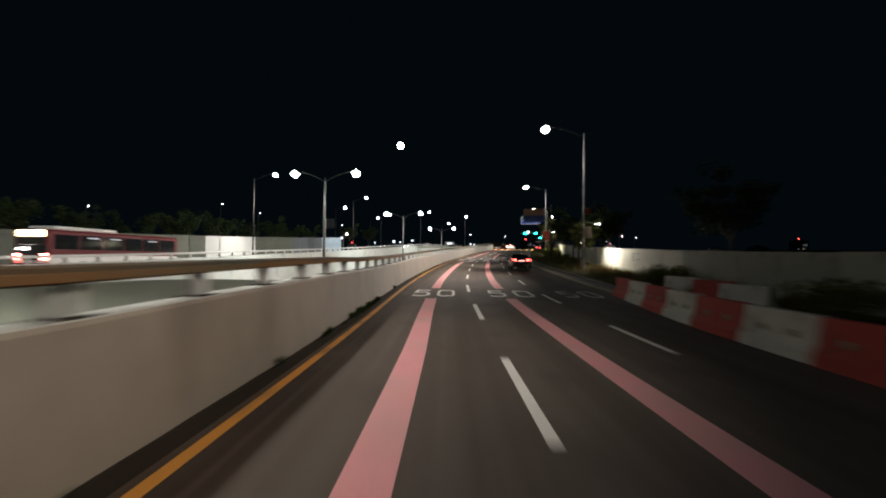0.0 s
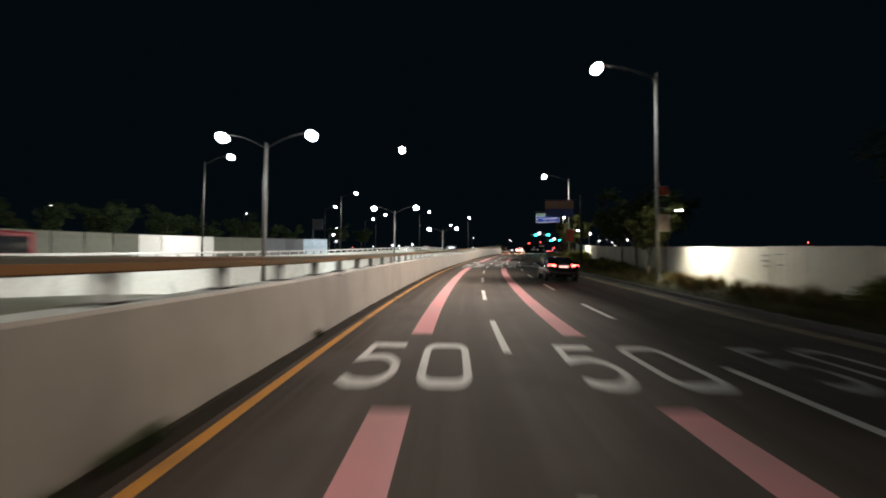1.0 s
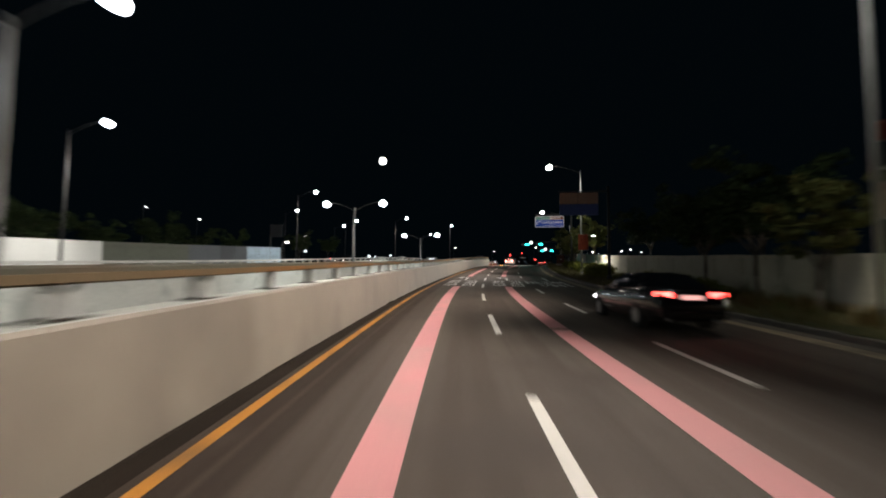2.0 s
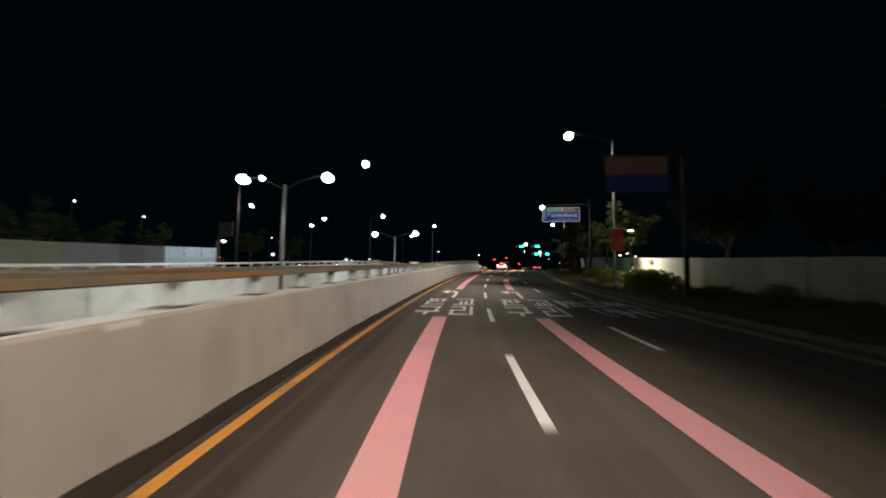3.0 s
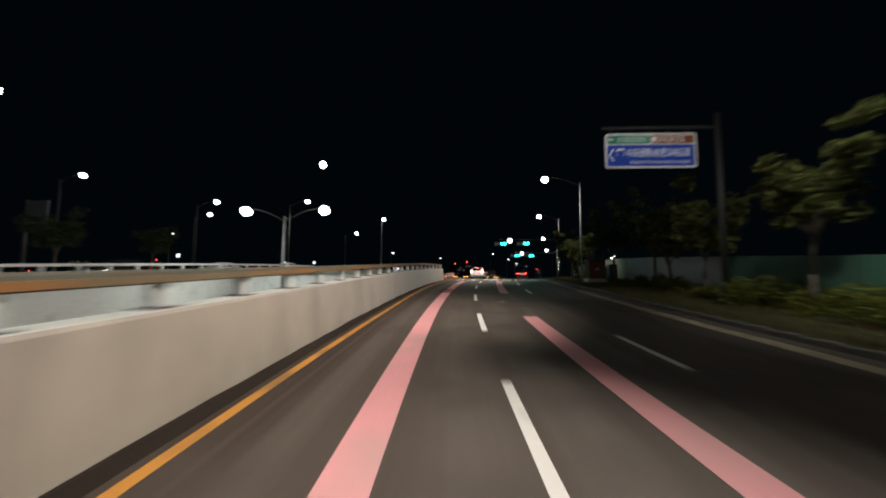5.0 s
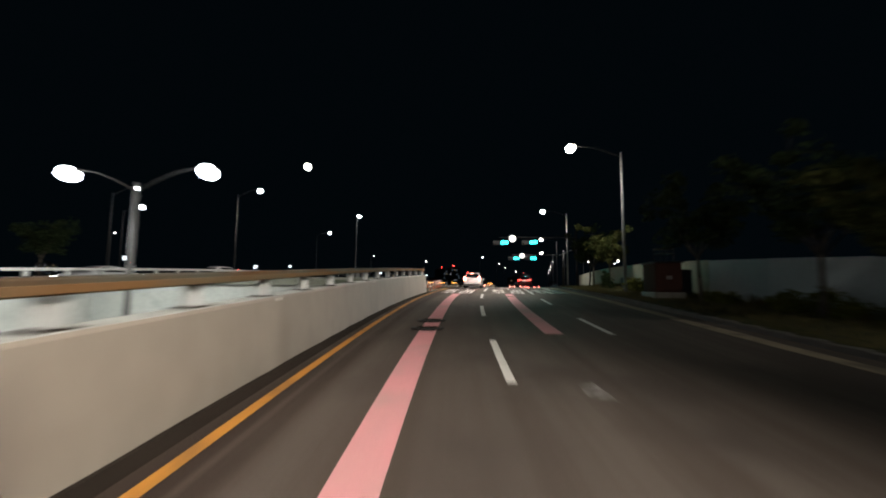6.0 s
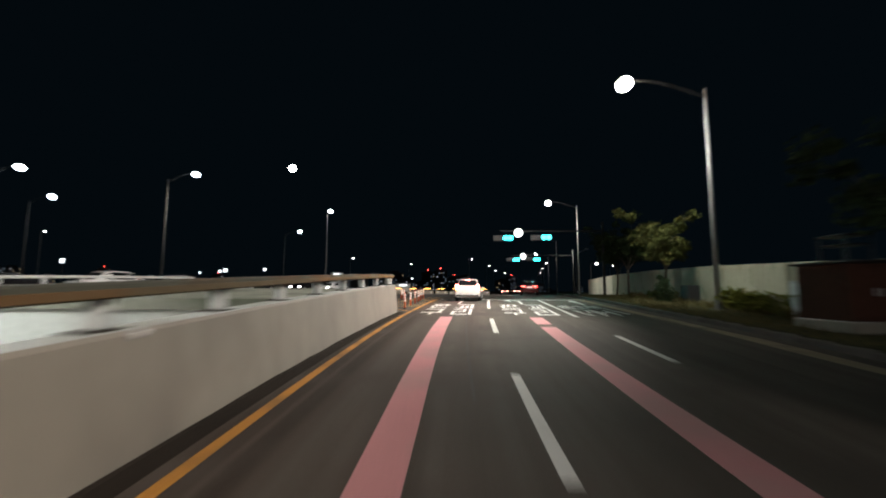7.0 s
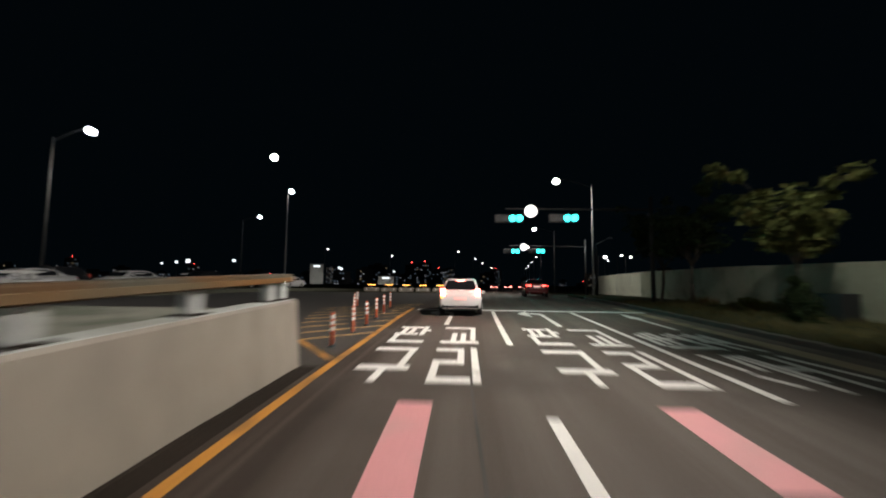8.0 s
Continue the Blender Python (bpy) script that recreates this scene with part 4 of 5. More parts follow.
TREES = [(25.5, 16.5, 4), (38.7, 10.6, 1), (42.6, 11.3, 3), (47, 11.4, 3), (59.5, 17.0, 3), (73.3, 12.0, 2), (78.4, 11.2, 2), (84.2, 10.9, 0), (87.5, 10.8, 1), (91, 11.2, 3), (97.6, 10.7, 3), (112.3, 10.3, 0), (119.9, 10.5, 3), (124.5, 10.8, 3), (50, 16, 4), (66, 15.5, 4), (2, 15.5, 3),
         (20, -41, 4), (26, -42, 3), (32, -42, 4), (38, -41.5, 3), (44, -41, 3), (50, -42, 4), (57, -42, 4), (63, -42, 3), (70, -41.5, 4), (76, -42, 3), (82, -42, 3), (8, -41, 4), (14, -42, 3), (100, -44, 4), (112, -46, 4)]
for i, (s, lat, kind) in enumerate(TREES):
    t = thing("tree", place(s, lat, 0.06, i * 77), "young street tree with loose green leaves" if lat > 0 else "dark leafy tree behind the fence", "tree", "trees along the road")
    part("trunk", TREE_KINDS[kind][0], None, t)
    part("crown", TREE_KINDS[kind][1], None, t)


def bush_mesh(seed, wide, high, leaves):
    rnd = random.Random(seed)
    centres = [(Vector((rnd.uniform(-wide, wide) * 0.5, rnd.uniform(-wide, wide) * 0.5, high * rnd.uniform(0.25, 0.65))), wide * rnd.uniform(0.22, 0.4)) for _ in range(8)]
    return leaf_mesh("bush", centres, leaves, 0.09, LEAF_BUSH, seed)


BUSHES = [bush_mesh(21, 1.6, 1.0, 900), bush_mesh(22, 2.0, 1.3, 1200), bush_mesh(23, 1.1, 0.7, 600)]
rnd = random.Random(4)
spots = [(11.2, 10.3, 1), (22.5, 11.3, 1), (24.5, 11.4, 0), (65.2, 11.1, 1), (66.6, 11.0, 1), (68.1, 11.2, 1), (69.6, 11.0, 1), (71, 11.2, 1), (73, 11.0, 0), (75.5, 11.3, 1), (78, 11.0, 0), (81, 11.2, 1), (104.8, 10.6, 0), (106.2, 10.9, 0), (107.4, 11.3, 2), (104, 10.8, 0), (116, 11.4, 2)]
spots += [(44 + 1.9 * i + rnd.uniform(-0.8, 0.8), rnd.uniform(10.4, 11.7), rnd.choice((0, 2, 2))) for i in range(28)]
for i, (s, lat, kind) in enumerate(spots):
    ob = new("bush", BUSHES[kind])
    ob.matrix_basis = place(s, lat, 0.05, i * 53)
    tagged(ob, "low leafy green bush before the fence", "bush", "bushes on the verge")


def cone_shrub(m):
    """A clipped conical shrub, broad at the foot."""
    rnd = random.Random(77)
    centres = [(Vector((rnd.gauss(0, 0.1), rnd.gauss(0, 0.1), z)), r) for z, r in ((0.25, 0.62), (0.45, 0.6), (0.7, 0.5), (0.95, 0.38), (1.2, 0.27), (1.42, 0.17))]
    ob = new("shrub", leaf_mesh("shrub", centres, 1500, 0.07, LEAF_DARK, 78))
    ob.matrix_basis = m
    return tagged(ob, "dark clipped conical shrub at the foot of a tree", "shrub")


cone_shrub(place(111.7, 9.9, 0.06))


def grass_field():
    rnd = random.Random(9)
    verts, faces = [], []
    for _ in range(24000):
        s = rnd.uniform(12, 122)
        off = rnd.random() ** 1.3
        lat = kerb_lat(s) + 0.35 + off * (12.3 - kerb_lat(s) - 0.4)
        high = rnd.uniform(0.06, 0.2) + (0.5 if s < 50 else 0.3) * max(0, noise.noise(Vector((s * 0.35, lat * 0.5, 0))))
        p = at(s, lat, 0.07)
        a = rnd.uniform(0, 6.28)
        d = Vector((math.cos(a), math.sin(a), 0))
        bend = Vector((rnd.gauss(0, 0.35), rnd.gauss(0, 0.35), 0)) * high
        i = len(verts)
        verts += [p - d * 0.03, p + d * 0.03, p + bend + Vector((0, 0, high))]
        faces.append((i, i + 1, i + 2))
    me = bpy.data.meshes.new("grass")
    me.from_pydata([tuple(v) for v in verts], [], faces)
    me.materials.append(GRASS)
    return tagged(new("grass", me), "dry thin grass on the verge", "grass", kind="stuff")


grass_field()


def tall_grass():
    """Tufts of knee-high dry stalks along the foot of the fence."""
    rnd = random.Random(12)
    verts, faces = [], []
    tufts = [(rnd.uniform(13, 52), 12.2 - 2.9 * rnd.random() ** 1.6, rnd.uniform(0.35, 0.85)) for _ in range(170)]
    tufts += [(rnd.uniform(52, 122), 12.2 - 2.2 * rnd.random() ** 1.6, rnd.uniform(0.25, 0.6)) for _ in range(110)]
    for s, lat, high in tufts:
        c = at(s, lat, 0.06)
        for _ in range(46):
            a, r = rnd.uniform(0, 6.28), 0.42 * rnd.random()
            d = Vector((math.cos(a), math.sin(a), 0))
            p = c + d * r
            tip = p + d * rnd.uniform(-0.05, 0.3) * high + Vector((0, 0, high * rnd.uniform(0.45, 1.0)))
            w = Vector((-d.y, d.x, 0)) * 0.014
            mid = p.lerp(tip, 0.55) + Vector((0, 0, 0.06))
            i = len(verts)
            verts += [p - w, p + w, mid + w * 0.8, mid - w * 0.8, tip]
            faces += [(i, i + 1, i + 2, i + 3), (i + 3, i + 2, i + 4)]
    me = bpy.data.meshes.new("tall_grass")
    me.from_pydata([tuple(v) for v in verts], [], faces)
    me.materials.append(TALL_GRASS)
    return tagged(new("tall_grass", me), "tall brown dry grass at the foot of the fence", "grass", kind="stuff")


tall_grass()


def gutter_weeds():
    """Low weeds rooted in the dirt at the foot of the wall."""
    rnd = random.Random(41)
    verts, faces = [], []
    spots = [rnd.gauss(13.0, 1.2) for _ in range(40)] + [rnd.uniform(-2, 24) for _ in range(10)]
    for s in spots:
        c = at(s, -3.87 + 0.1 * rnd.random(), 0.02)
        high = rnd.uniform(0.06, 0.22)
        for _ in range(34):
            a, lean = rnd.uniform(0, 6.28), rnd.uniform(0.1, 0.8)
            d = Vector((math.cos(a), math.sin(a), 0))
            p = c + d * 0.06 * rnd.random()
            tip = p + d * lean * high + Vector((0, 0, high * rnd.uniform(0.5, 1.0)))
            w = Vector((-d.y, d.x, 0)) * 0.012
            mid = p.lerp(tip, 0.5) + Vector((0, 0, 0.03))
            i = len(verts)
            verts += [p - w * 0.5, p + w * 0.5, mid + w, mid - w, tip]
            faces += [(i, i + 1, i + 2, i + 3), (i + 3, i + 2, i + 4)]
    me = bpy.data.meshes.new("weeds")
    me.from_pydata([tuple(v) for v in verts], [], faces)
    me.materials.append(LEAF_DARK)
    return tagged(new("weeds", me), "dark low weeds growing along the wall foot", "weeds", kind="stuff")


gutter_weeds()


# ---- signs ----
def text_bars(bm, x0, x1, z0, z1, y, count, seed):
    r = random.Random(seed)
    w = (x1 - x0) / count
    for i in range(count):
        c = x0 + w * (i + 0.5)
        box(bm, (w * 0.74, 0.006, (z1 - z0) * 0.14), (c, y, z1 - (z1 - z0) * r.uniform(0.07, 0.2)))
        box(bm, (w * 0.74, 0.006, (z1 - z0) * 0.14), (c, y, z0 + (z1 - z0) * r.uniform(0.1, 0.3)))
        box(bm, (w * 0.16, 0.006, (z1 - z0)), (c + w * r.uniform(-0.3, 0.3), y - 0.0015, (z0 + z1) / 2))
    return bm


def written(body, wide, high, centre, heavy=0.018):
    """Raised lettering on an upright board, fitted to a width and height."""
    data = bpy.data.curves.new("lettering", "FONT")
    data.body, data.align_x, data.align_y, data.offset = body, "CENTER", "CENTER", heavy
    ob = bpy.data.objects.new("lettering", data)
    scene.collection.objects.link(ob)
    bpy.context.view_layer.update()
    me = bpy.data.meshes.new_from_object(ob.evaluated_get(bpy.context.evaluated_depsgraph_get()))
    bpy.data.objects.remove(ob)
    bm = B()
    bm.from_mesh(me)
    bpy.data.meshes.remove(me)
    xs, ys = [v.co.x for v in bm.verts], [v.co.y for v in bm.verts]
    for v in bm.verts:
        x = (v.co.x - (min(xs) + max(xs)) / 2) / (max(xs) - min(xs)) * wide
        z = (v.co.y - (min(ys) + max(ys)) / 2) / (max(ys) - min(ys)) * high
        v.co = Vector(centre) + Vector((x, 0, z))
    return bm


def rounded_plate(wide, high, thick, centre, radius):
    """An upright plate with rounded corners, facing the traffic."""
    bm = B()
    ring = []
    for sx, sz, a0 in ((1, 1, 0), (-1, 1, 90), (-1, -1, 180), (1, -1, 270)):
        for k in range(5):
            a = radians(a0 + 22.5 * k)
            ring.append((centre[0] + sx * (wide / 2 - radius) + radius * math.cos(a), centre[2] + sz * (high / 2 - radius) + radius * math.sin(a)))
    front = [bm.verts.new((x, centre[1] - thick / 2, z)) for x, z in ring]
    back = [bm.verts.new((x, centre[1] + thick / 2, z)) for x, z in ring]
    bm.faces.new(front)
    bm.faces.new(back[::-1])
    for i in range(len(ring)):
        j = (i + 1) % len(ring)
        bm.faces.new((front[i], back[i], back[j], front[j]))
    return bm


def direction_sign(s, lat_pole, lat0, lat1, z0, z1, pole_high, fields, label, frame_mat, arm_gap=0.12):
    t = thing("direction_sign", place(s, lat_pole, 0.08), label, "road sign", "direction signs")
    part("pole", bar(bar(B(), (0, 0, 0), (0, 0, pole_high), 0.13, 0.1, 14), (0, 0, 0), (0, 0, 0.4), 0.22, 0.2, 14), DARK if frame_mat is DARK else POLE_SHADED, t, "thick steel pole", smooth=True)
    part("mast_arm", bar(B(), (0, 0, z1 + arm_gap), (lat0 - lat_pole - 0.1, 0, z1 + arm_gap), 0.06, 0.05, 10), POLE_SHADED, t)
    w, c = lat1 - lat0, (lat0 + lat1) / 2 - lat_pole
    for k in range(5):
        x = c + w * (k - 2) * 0.21
        part("hanger", bar(B(), (x, 0, z1 + arm_gap + 0.03), (x, -0.075, z0 + 0.1), 0.025, 0.025, 8), POLE_SHADED, t)
    board = part("board", rounded_plate(w, z1 - z0, 0.03, (c, -0.11, (z0 + z1) / 2), 0.14), frame_mat, t, "white rimmed board")
    for x0, x1, za, zb, material in fields:
        xa, xb = lat0 - lat_pole + x0 * w, lat0 - lat_pole + x1 * w
        a, b = z0 + za * (z1 - z0), z0 + zb * (z1 - z0)
        part("field", rounded_plate(xb - xa, b - a, 0.008, ((xa + xb) / 2, -0.128, (a + b) / 2), 0.07), material, board)
    return board, lat0 - lat_pole, z0, w, z1 - z0


sign, left, foot, wide, high = direction_sign(
    81.6, 10.25, 5.5, 9.27, 5.75, 7.25, 8.15,
    [(0.018, 0.5, 0.7, 0.955, SIGN_GREEN), (0.505, 0.982, 0.7, 0.955, SIGN_BROWN), (0.018, 0.982, 0.045, 0.675, SIGN_BLUE)],
    "overhead blue, green and brown direction sign on a steel mast", SIGN_WHITE, 0.29)
part("lettering", written("\uc218\ub3c4\uad8c\uc81c1\uc21c\ud658\uace0\uc18d\ub3c4\ub85c", wide * 0.69, high * 0.25, (left + wide * 0.585, -0.134, foot + high * 0.44)), SIGN_WHITE, sign, "white Korean lettering of a motorway name")
part("small_lettering", text_bars(B(), left + wide * 0.27, left + wide * 0.93, foot + high * 0.13, foot + high * 0.2, -0.135, 27, 12), SIGN_WHITE, sign, "small unreadable white line")
part("arrow", bar(bar(B(), (left + wide * 0.088, -0.136, foot + high * 0.55), (left + wide * 0.045, -0.136, foot + high * 0.37), 0.03, seg=6), (left + wide * 0.045, -0.136, foot + high * 0.37), (left + wide * 0.088, -0.136, foot + high * 0.19), 0.03, seg=6), SIGN_WHITE, sign, "white arrow pointing aside")
shield = part("route_shield", rounded_plate(wide * 0.085, high * 0.24, 0.006, (left + wide * 0.165, -0.135, foot + high * 0.44), 0.06), SIGN_WHITE, sign, "pale route shield")
part("shield_field", rounded_plate(wide * 0.075, high * 0.19, 0.004, (left + wide * 0.165, -0.1395, foot + high * 0.415), 0.04), SIGN_BLUE, shield)
part("lettering", text_bars(B(), left + wide * 0.13, left + wide * 0.46, foot + high * 0.76, foot + high * 0.89, -0.135, 7, 6), SIGN_WHITE, sign, "white unreadable lettering")
part("arrow", box(bar(B(), (left + wide * 0.035, -0.136, foot + high * 0.825), (left + wide * 0.06, -0.136, foot + high * 0.88), 0.022, seg=6), (wide * 0.055, 0.006, 0.045), (left + wide * 0.07, -0.136, foot + high * 0.825)), SIGN_WHITE, sign, "white arrow pointing aside")
part("lettering", text_bars(B(), left + wide * 0.57, left + wide * 0.88, foot + high * 0.755, foot + high * 0.9, -0.135, 6, 5), SIGN_WHITE, sign, "white unreadable lettering")
part("pictogram", rounded_plate(wide * 0.045, high * 0.15, 0.006, (left + wide * 0.54, -0.135, foot + high * 0.83), 0.05), SIGN_WHITE, sign, "small pale tourist symbol")
direction_sign(60.2, 10.3, 6.3, 9.45, 5.45, 7.35, 7.9,
               [(0.0, 0.47, 0.5, 1.0, DIM_BROWN), (0.48, 1.0, 0.5, 1.0, DIM_BROWN), (0.0, 1.0, 0.0, 0.485, DIM_BLUE)],
               "unlit brown and blue overhead sign board on a mast", DARK)


def banner(s, lat, z, wide, high, cloth, label):
    t = thing("pole_banner", place(s, lat, z), label, "banner", "banners on lamp posts")
    bm = B()
    n = 8
    for back in (0, 0.004):
        rows = [[bm.verts.new((wide * (i / n), back + 0.03 * math.sin(i * 1.3 + j), -high / 2 + high * j / 3)) for i in range(n + 1)] for j in range(4)]
        for a, b in zip(rows, rows[1:]):
            for i in range(n):
                bm.faces.new((a[i], a[i + 1], b[i + 1], b[i]))
    part("cloth", bm, cloth, t)
    for z in (high / 2, -high / 2):
        part("rod", bar(B(), (-0.05, 0, z), (wide, 0, z), 0.015), STEEL, t)


t = thing("billboard", place(105.0, -56.5, 0.0), "unlit grey billboard on a steel post across the far road", "billboard")
part("post", bar(B(), (0, 0, 0), (0, 0, 9.6), 0.22, 0.18, 12), POLE, t, smooth=True)
board = part("board", box(B(), (3.0, 0.16, 2.9), (1.75, -0.1, 8.0), 0.03), PANEL_SLATE, t, "dark grey board face")
for z in (6.7, 9.3):
    part("frame_bar", box(B(), (3.2, 0.08, 0.08), (1.65, 0.03, z), 0.01), STEEL, board)
banner(36.25, 10.3, 3.5, 0.6, 1.0, BANNER_PALE, "pale pink cloth banner on a lamp post")
banner(36.25, 10.3, 5.4, 0.55, 0.55, BANNER_RED, "small red board on a lamp post")
banner(71.42, 9.72, 3.55, 1.04, 1.75, BANNER_RED, "red cloth banner on a lamp post")


def signal_gantry(s, lat_pole, lats, z, label):
    t = thing("traffic_light", place(s, lat_pole, 0.0), label, "traffic light", "traffic lights")
    part("pole", bar(B(), (0, 0, 0), (0, 0, z + 1.2), 0.12, 0.09, 12), DARK, t, smooth=True)
    part("mast_arm", bar(B(), (0, 0, z + 0.45), (lats[0] - lat_pole - 0.6, 0, z + 0.6), 0.07, 0.05, 10), DARK, t)
    for lat in lats:
        x = lat - lat_pole
        head = part("signal_head", box(B(), (1.7, 0.22, 0.5), (x - 0.4, -0.1, z), 0.05), DARK, t, "black four-lens signal head")
        for k in range(4):
            c = Vector((x - 1.0 + 0.4 * k, -0.21, z))
            # Signal lens drawn wider than true size to stand in for its bloom.
            bm = bar(B(), c, c + Vector((0, -0.03, 0)), 0.19, 0.18, 20)
            part("lens", bm, GLOW_GREEN if k > 1 else DARK, head, "lit green lens" if k > 1 else "")
            bm = bar(B(), c + Vector((0, 0, 0.2)), c + Vector((0, -0.2, 0.19)), 0.03, 0.02, 8)
            part("visor", bm, DARK, head)
    disc = Vector((lats[0] + 0.85 - lat_pole, -0.1, z + 0.42))
    part("round_sign", bar(B(), disc, disc + Vector((0, -0.03, 0)), 0.36, 0.36, 28), GLOW_SIGN, t, "bright round white sign")
    return t


signal_gantry(121.0, 9.0, (1.5, 4.58), 4.85, "traffic light mast over the lanes showing green")
signal_gantry(140.0, 9.5, (2.5, 5.06), 4.45, "second traffic light mast across the junction showing green")

t = thing("camera_pole", place(131.5, 8.6, 0.1), "slim steel pole with a short raised arm", "camera pole")
part("pole", bar(B(), (0, 0, 0), (0, 0, 4.3), 0.06, 0.045, 10), POLE_SHADED, t, smooth=True)
part("arm", bar(B(), (0, 0, 4.2), (1.05, 0, 4.75), 0.03, 0.025, 8), RAIL_WHITE, t, "pale raised arm")
part("camera_housing", box(B(), (0.3, 0.14, 0.12), (1.12, 0, 4.72), 0.02), RAIL_WHITE, t)

# ---- delineator posts and the amber barrier ----
for s, lat in ((106.45, -3.97), (108.27, -4.03), (109.85, -4.08), (111.6, -4.2), (113.6, -4.4), (115.8, -4.62), (112.6, -5.3), (114.6, -5.9), (116.6, -6.4)):
    t = thing("delineator_post", place(s, lat, -0.01), "orange plastic delineator post with white reflective bands", "traffic post", "delineator posts")
    part("foot", bar(B(), (0, 0, 0), (0, 0, 0.05), 0.1, 0.07, 14), DARK, t)
    part("post", bar(B(), (0, 0, 0.04), (0, 0, 0.75), 0.042, 0.038, 12), POST_ORANGE, t, smooth=True)
    for z in (0.36, 0.49, 0.62):
        part("band", bar(B(), (0, 0, z), (0, 0, z + 0.08), 0.0445, 0.0445, 12), REFLECT, t, "white reflective band")
for k in range(2, 9):
    s, lat = 146.0 + 0.6 * k, -19.5 + 2.1 * k
    t = thing("light_barrier", place(s, lat, 0.0, 12), "white barrier with an amber light strip on top", "barrier", "amber lit barriers")
    part("block", box(B(), (1.9, 0.35, 0.5), (0, 0, 0.25), 0.05), CONCRETE, t)
    part("light_strip", box(B(), (1.0, 0.06, 0.06), (0, -0.1, 0.85), 0.02), GLOW_AMBER, t, "amber light strip")
    for x in (-0.6, 0.6):
        part("reflector", box(B(), (0.1, 0.03, 0.22), (x, -0.19, 0.3), 0.01), REFLECT, t, "white reflector")
    part("bracket", box(B(), (0.08, 0.06, 0.38), (0, -0.05, 0.66)), STEEL, t)

# ---- brown container and booth on the verge ----
t = thing("equipment_box", place(99.3, 9.55, 0.1, 0), "dark brown painted steel equipment box on a concrete footing", "utility box")
part("footing", box(B(), (1.5, 1.9, 0.3), (0, 0, 0.15), 0.03), CONCRETE, t)
part("body", box(B(), (1.3, 1.7, 1.5), (0, 0, 1.05), 0.03), BROWN_BOX, t)
canopy = part("canopy", box(B(), (0.8, 1.0, 0.06), (0.22, 0.2, 2.62), 0.02), DARK, t, "thin dark canopy roof")
part("canopy_rail", box(B(), (0.7, 0.9, 0.04), (0.22, 0.2, 2.35), 0.015), DARK, canopy)
for x in (-0.1, 0.54):
    for y in (-0.22, 0.62):
        part("canopy_post", bar(B(), (x, y, 1.85), (x, y, 2.6), 0.025, seg=8), DARK, canopy)
for x in (-0.32, 0.32):
    door = part("door", box(B(), (0.6, 0.03, 1.3), (x, -0.866, 1.05), 0.01), BROWN_BOX, t)
    part("handle", box(B(), (0.05, 0.04, 0.2), (x * 0.25, -0.9, 1.05), 0.01), STEEL, door)
part("roof", box(B(), (1.5, 1.9, 0.08), (0, 0, 1.84), 0.03), DARK, t)
for s, lat, h in ((112.4, 11.6, 0.95), (103.0, 11.3, 1.3), (101.2, 11.4, 1.5)):
    t = thing("utility_cabinet", place(s, lat, 0.08), ("grey" if lat == 11.3 else "black") + " steel utility cabinet before the fence", "utility box", "utility cabinets")
    part("body", box(B(), (0.6, 1.0, h), (0, 0, h / 2), 0.02), PANEL_GREY if lat == 11.3 else DARK, t)
    part("door", box(B(), (0.02, 0.85, h - 0.2), (-0.31, 0, h / 2), 0.008), PANEL_GREY if lat == 11.3 else DARK, t)


# ---- vehicles ----
def loft(rings):
    bm = B()
    made = [[bm.verts.new(p) for p in r] for r in rings]
    n = len(made[0])
    for a, b in zip(made, made[1:]):
        for i in range(n):
            bm.faces.new((a[i], a[(i + 1) % n], b[(i + 1) % n], b[i]))
    bm.faces.new(made[0])
    bm.faces.new(made[-1])
    return bm


def body_ring(y, hw, z0, z1, tuck=0.06):
    """A rounded lower-body section."""
    mid = z0 + (z1 - z0) * 0.55
    half = [(hw * 0.8, z0), (hw - tuck * 0.5, z0 + 0.06), (hw, mid - 0.1), (hw, mid + 0.05), (hw - tuck, z1 - 0.05), (hw - tuck * 2, z1)]
    return [Vector((x, y, z)) for x, z in half] + [Vector((-x, y, z)) for x, z in reversed(half)]


def top_ring(y, hw0, hw1, z0, z1):
    half = [(hw0, z0), (hw0 * 0.45 + hw1 * 0.55, z0 + (z1 - z0) * 0.6), (hw1, z1 - 0.05), (hw1 - 0.1, z1)]
    return [Vector((x, y, z)) for x, z in half] + [Vector((-x, y, z)) for x, z in reversed(half)]


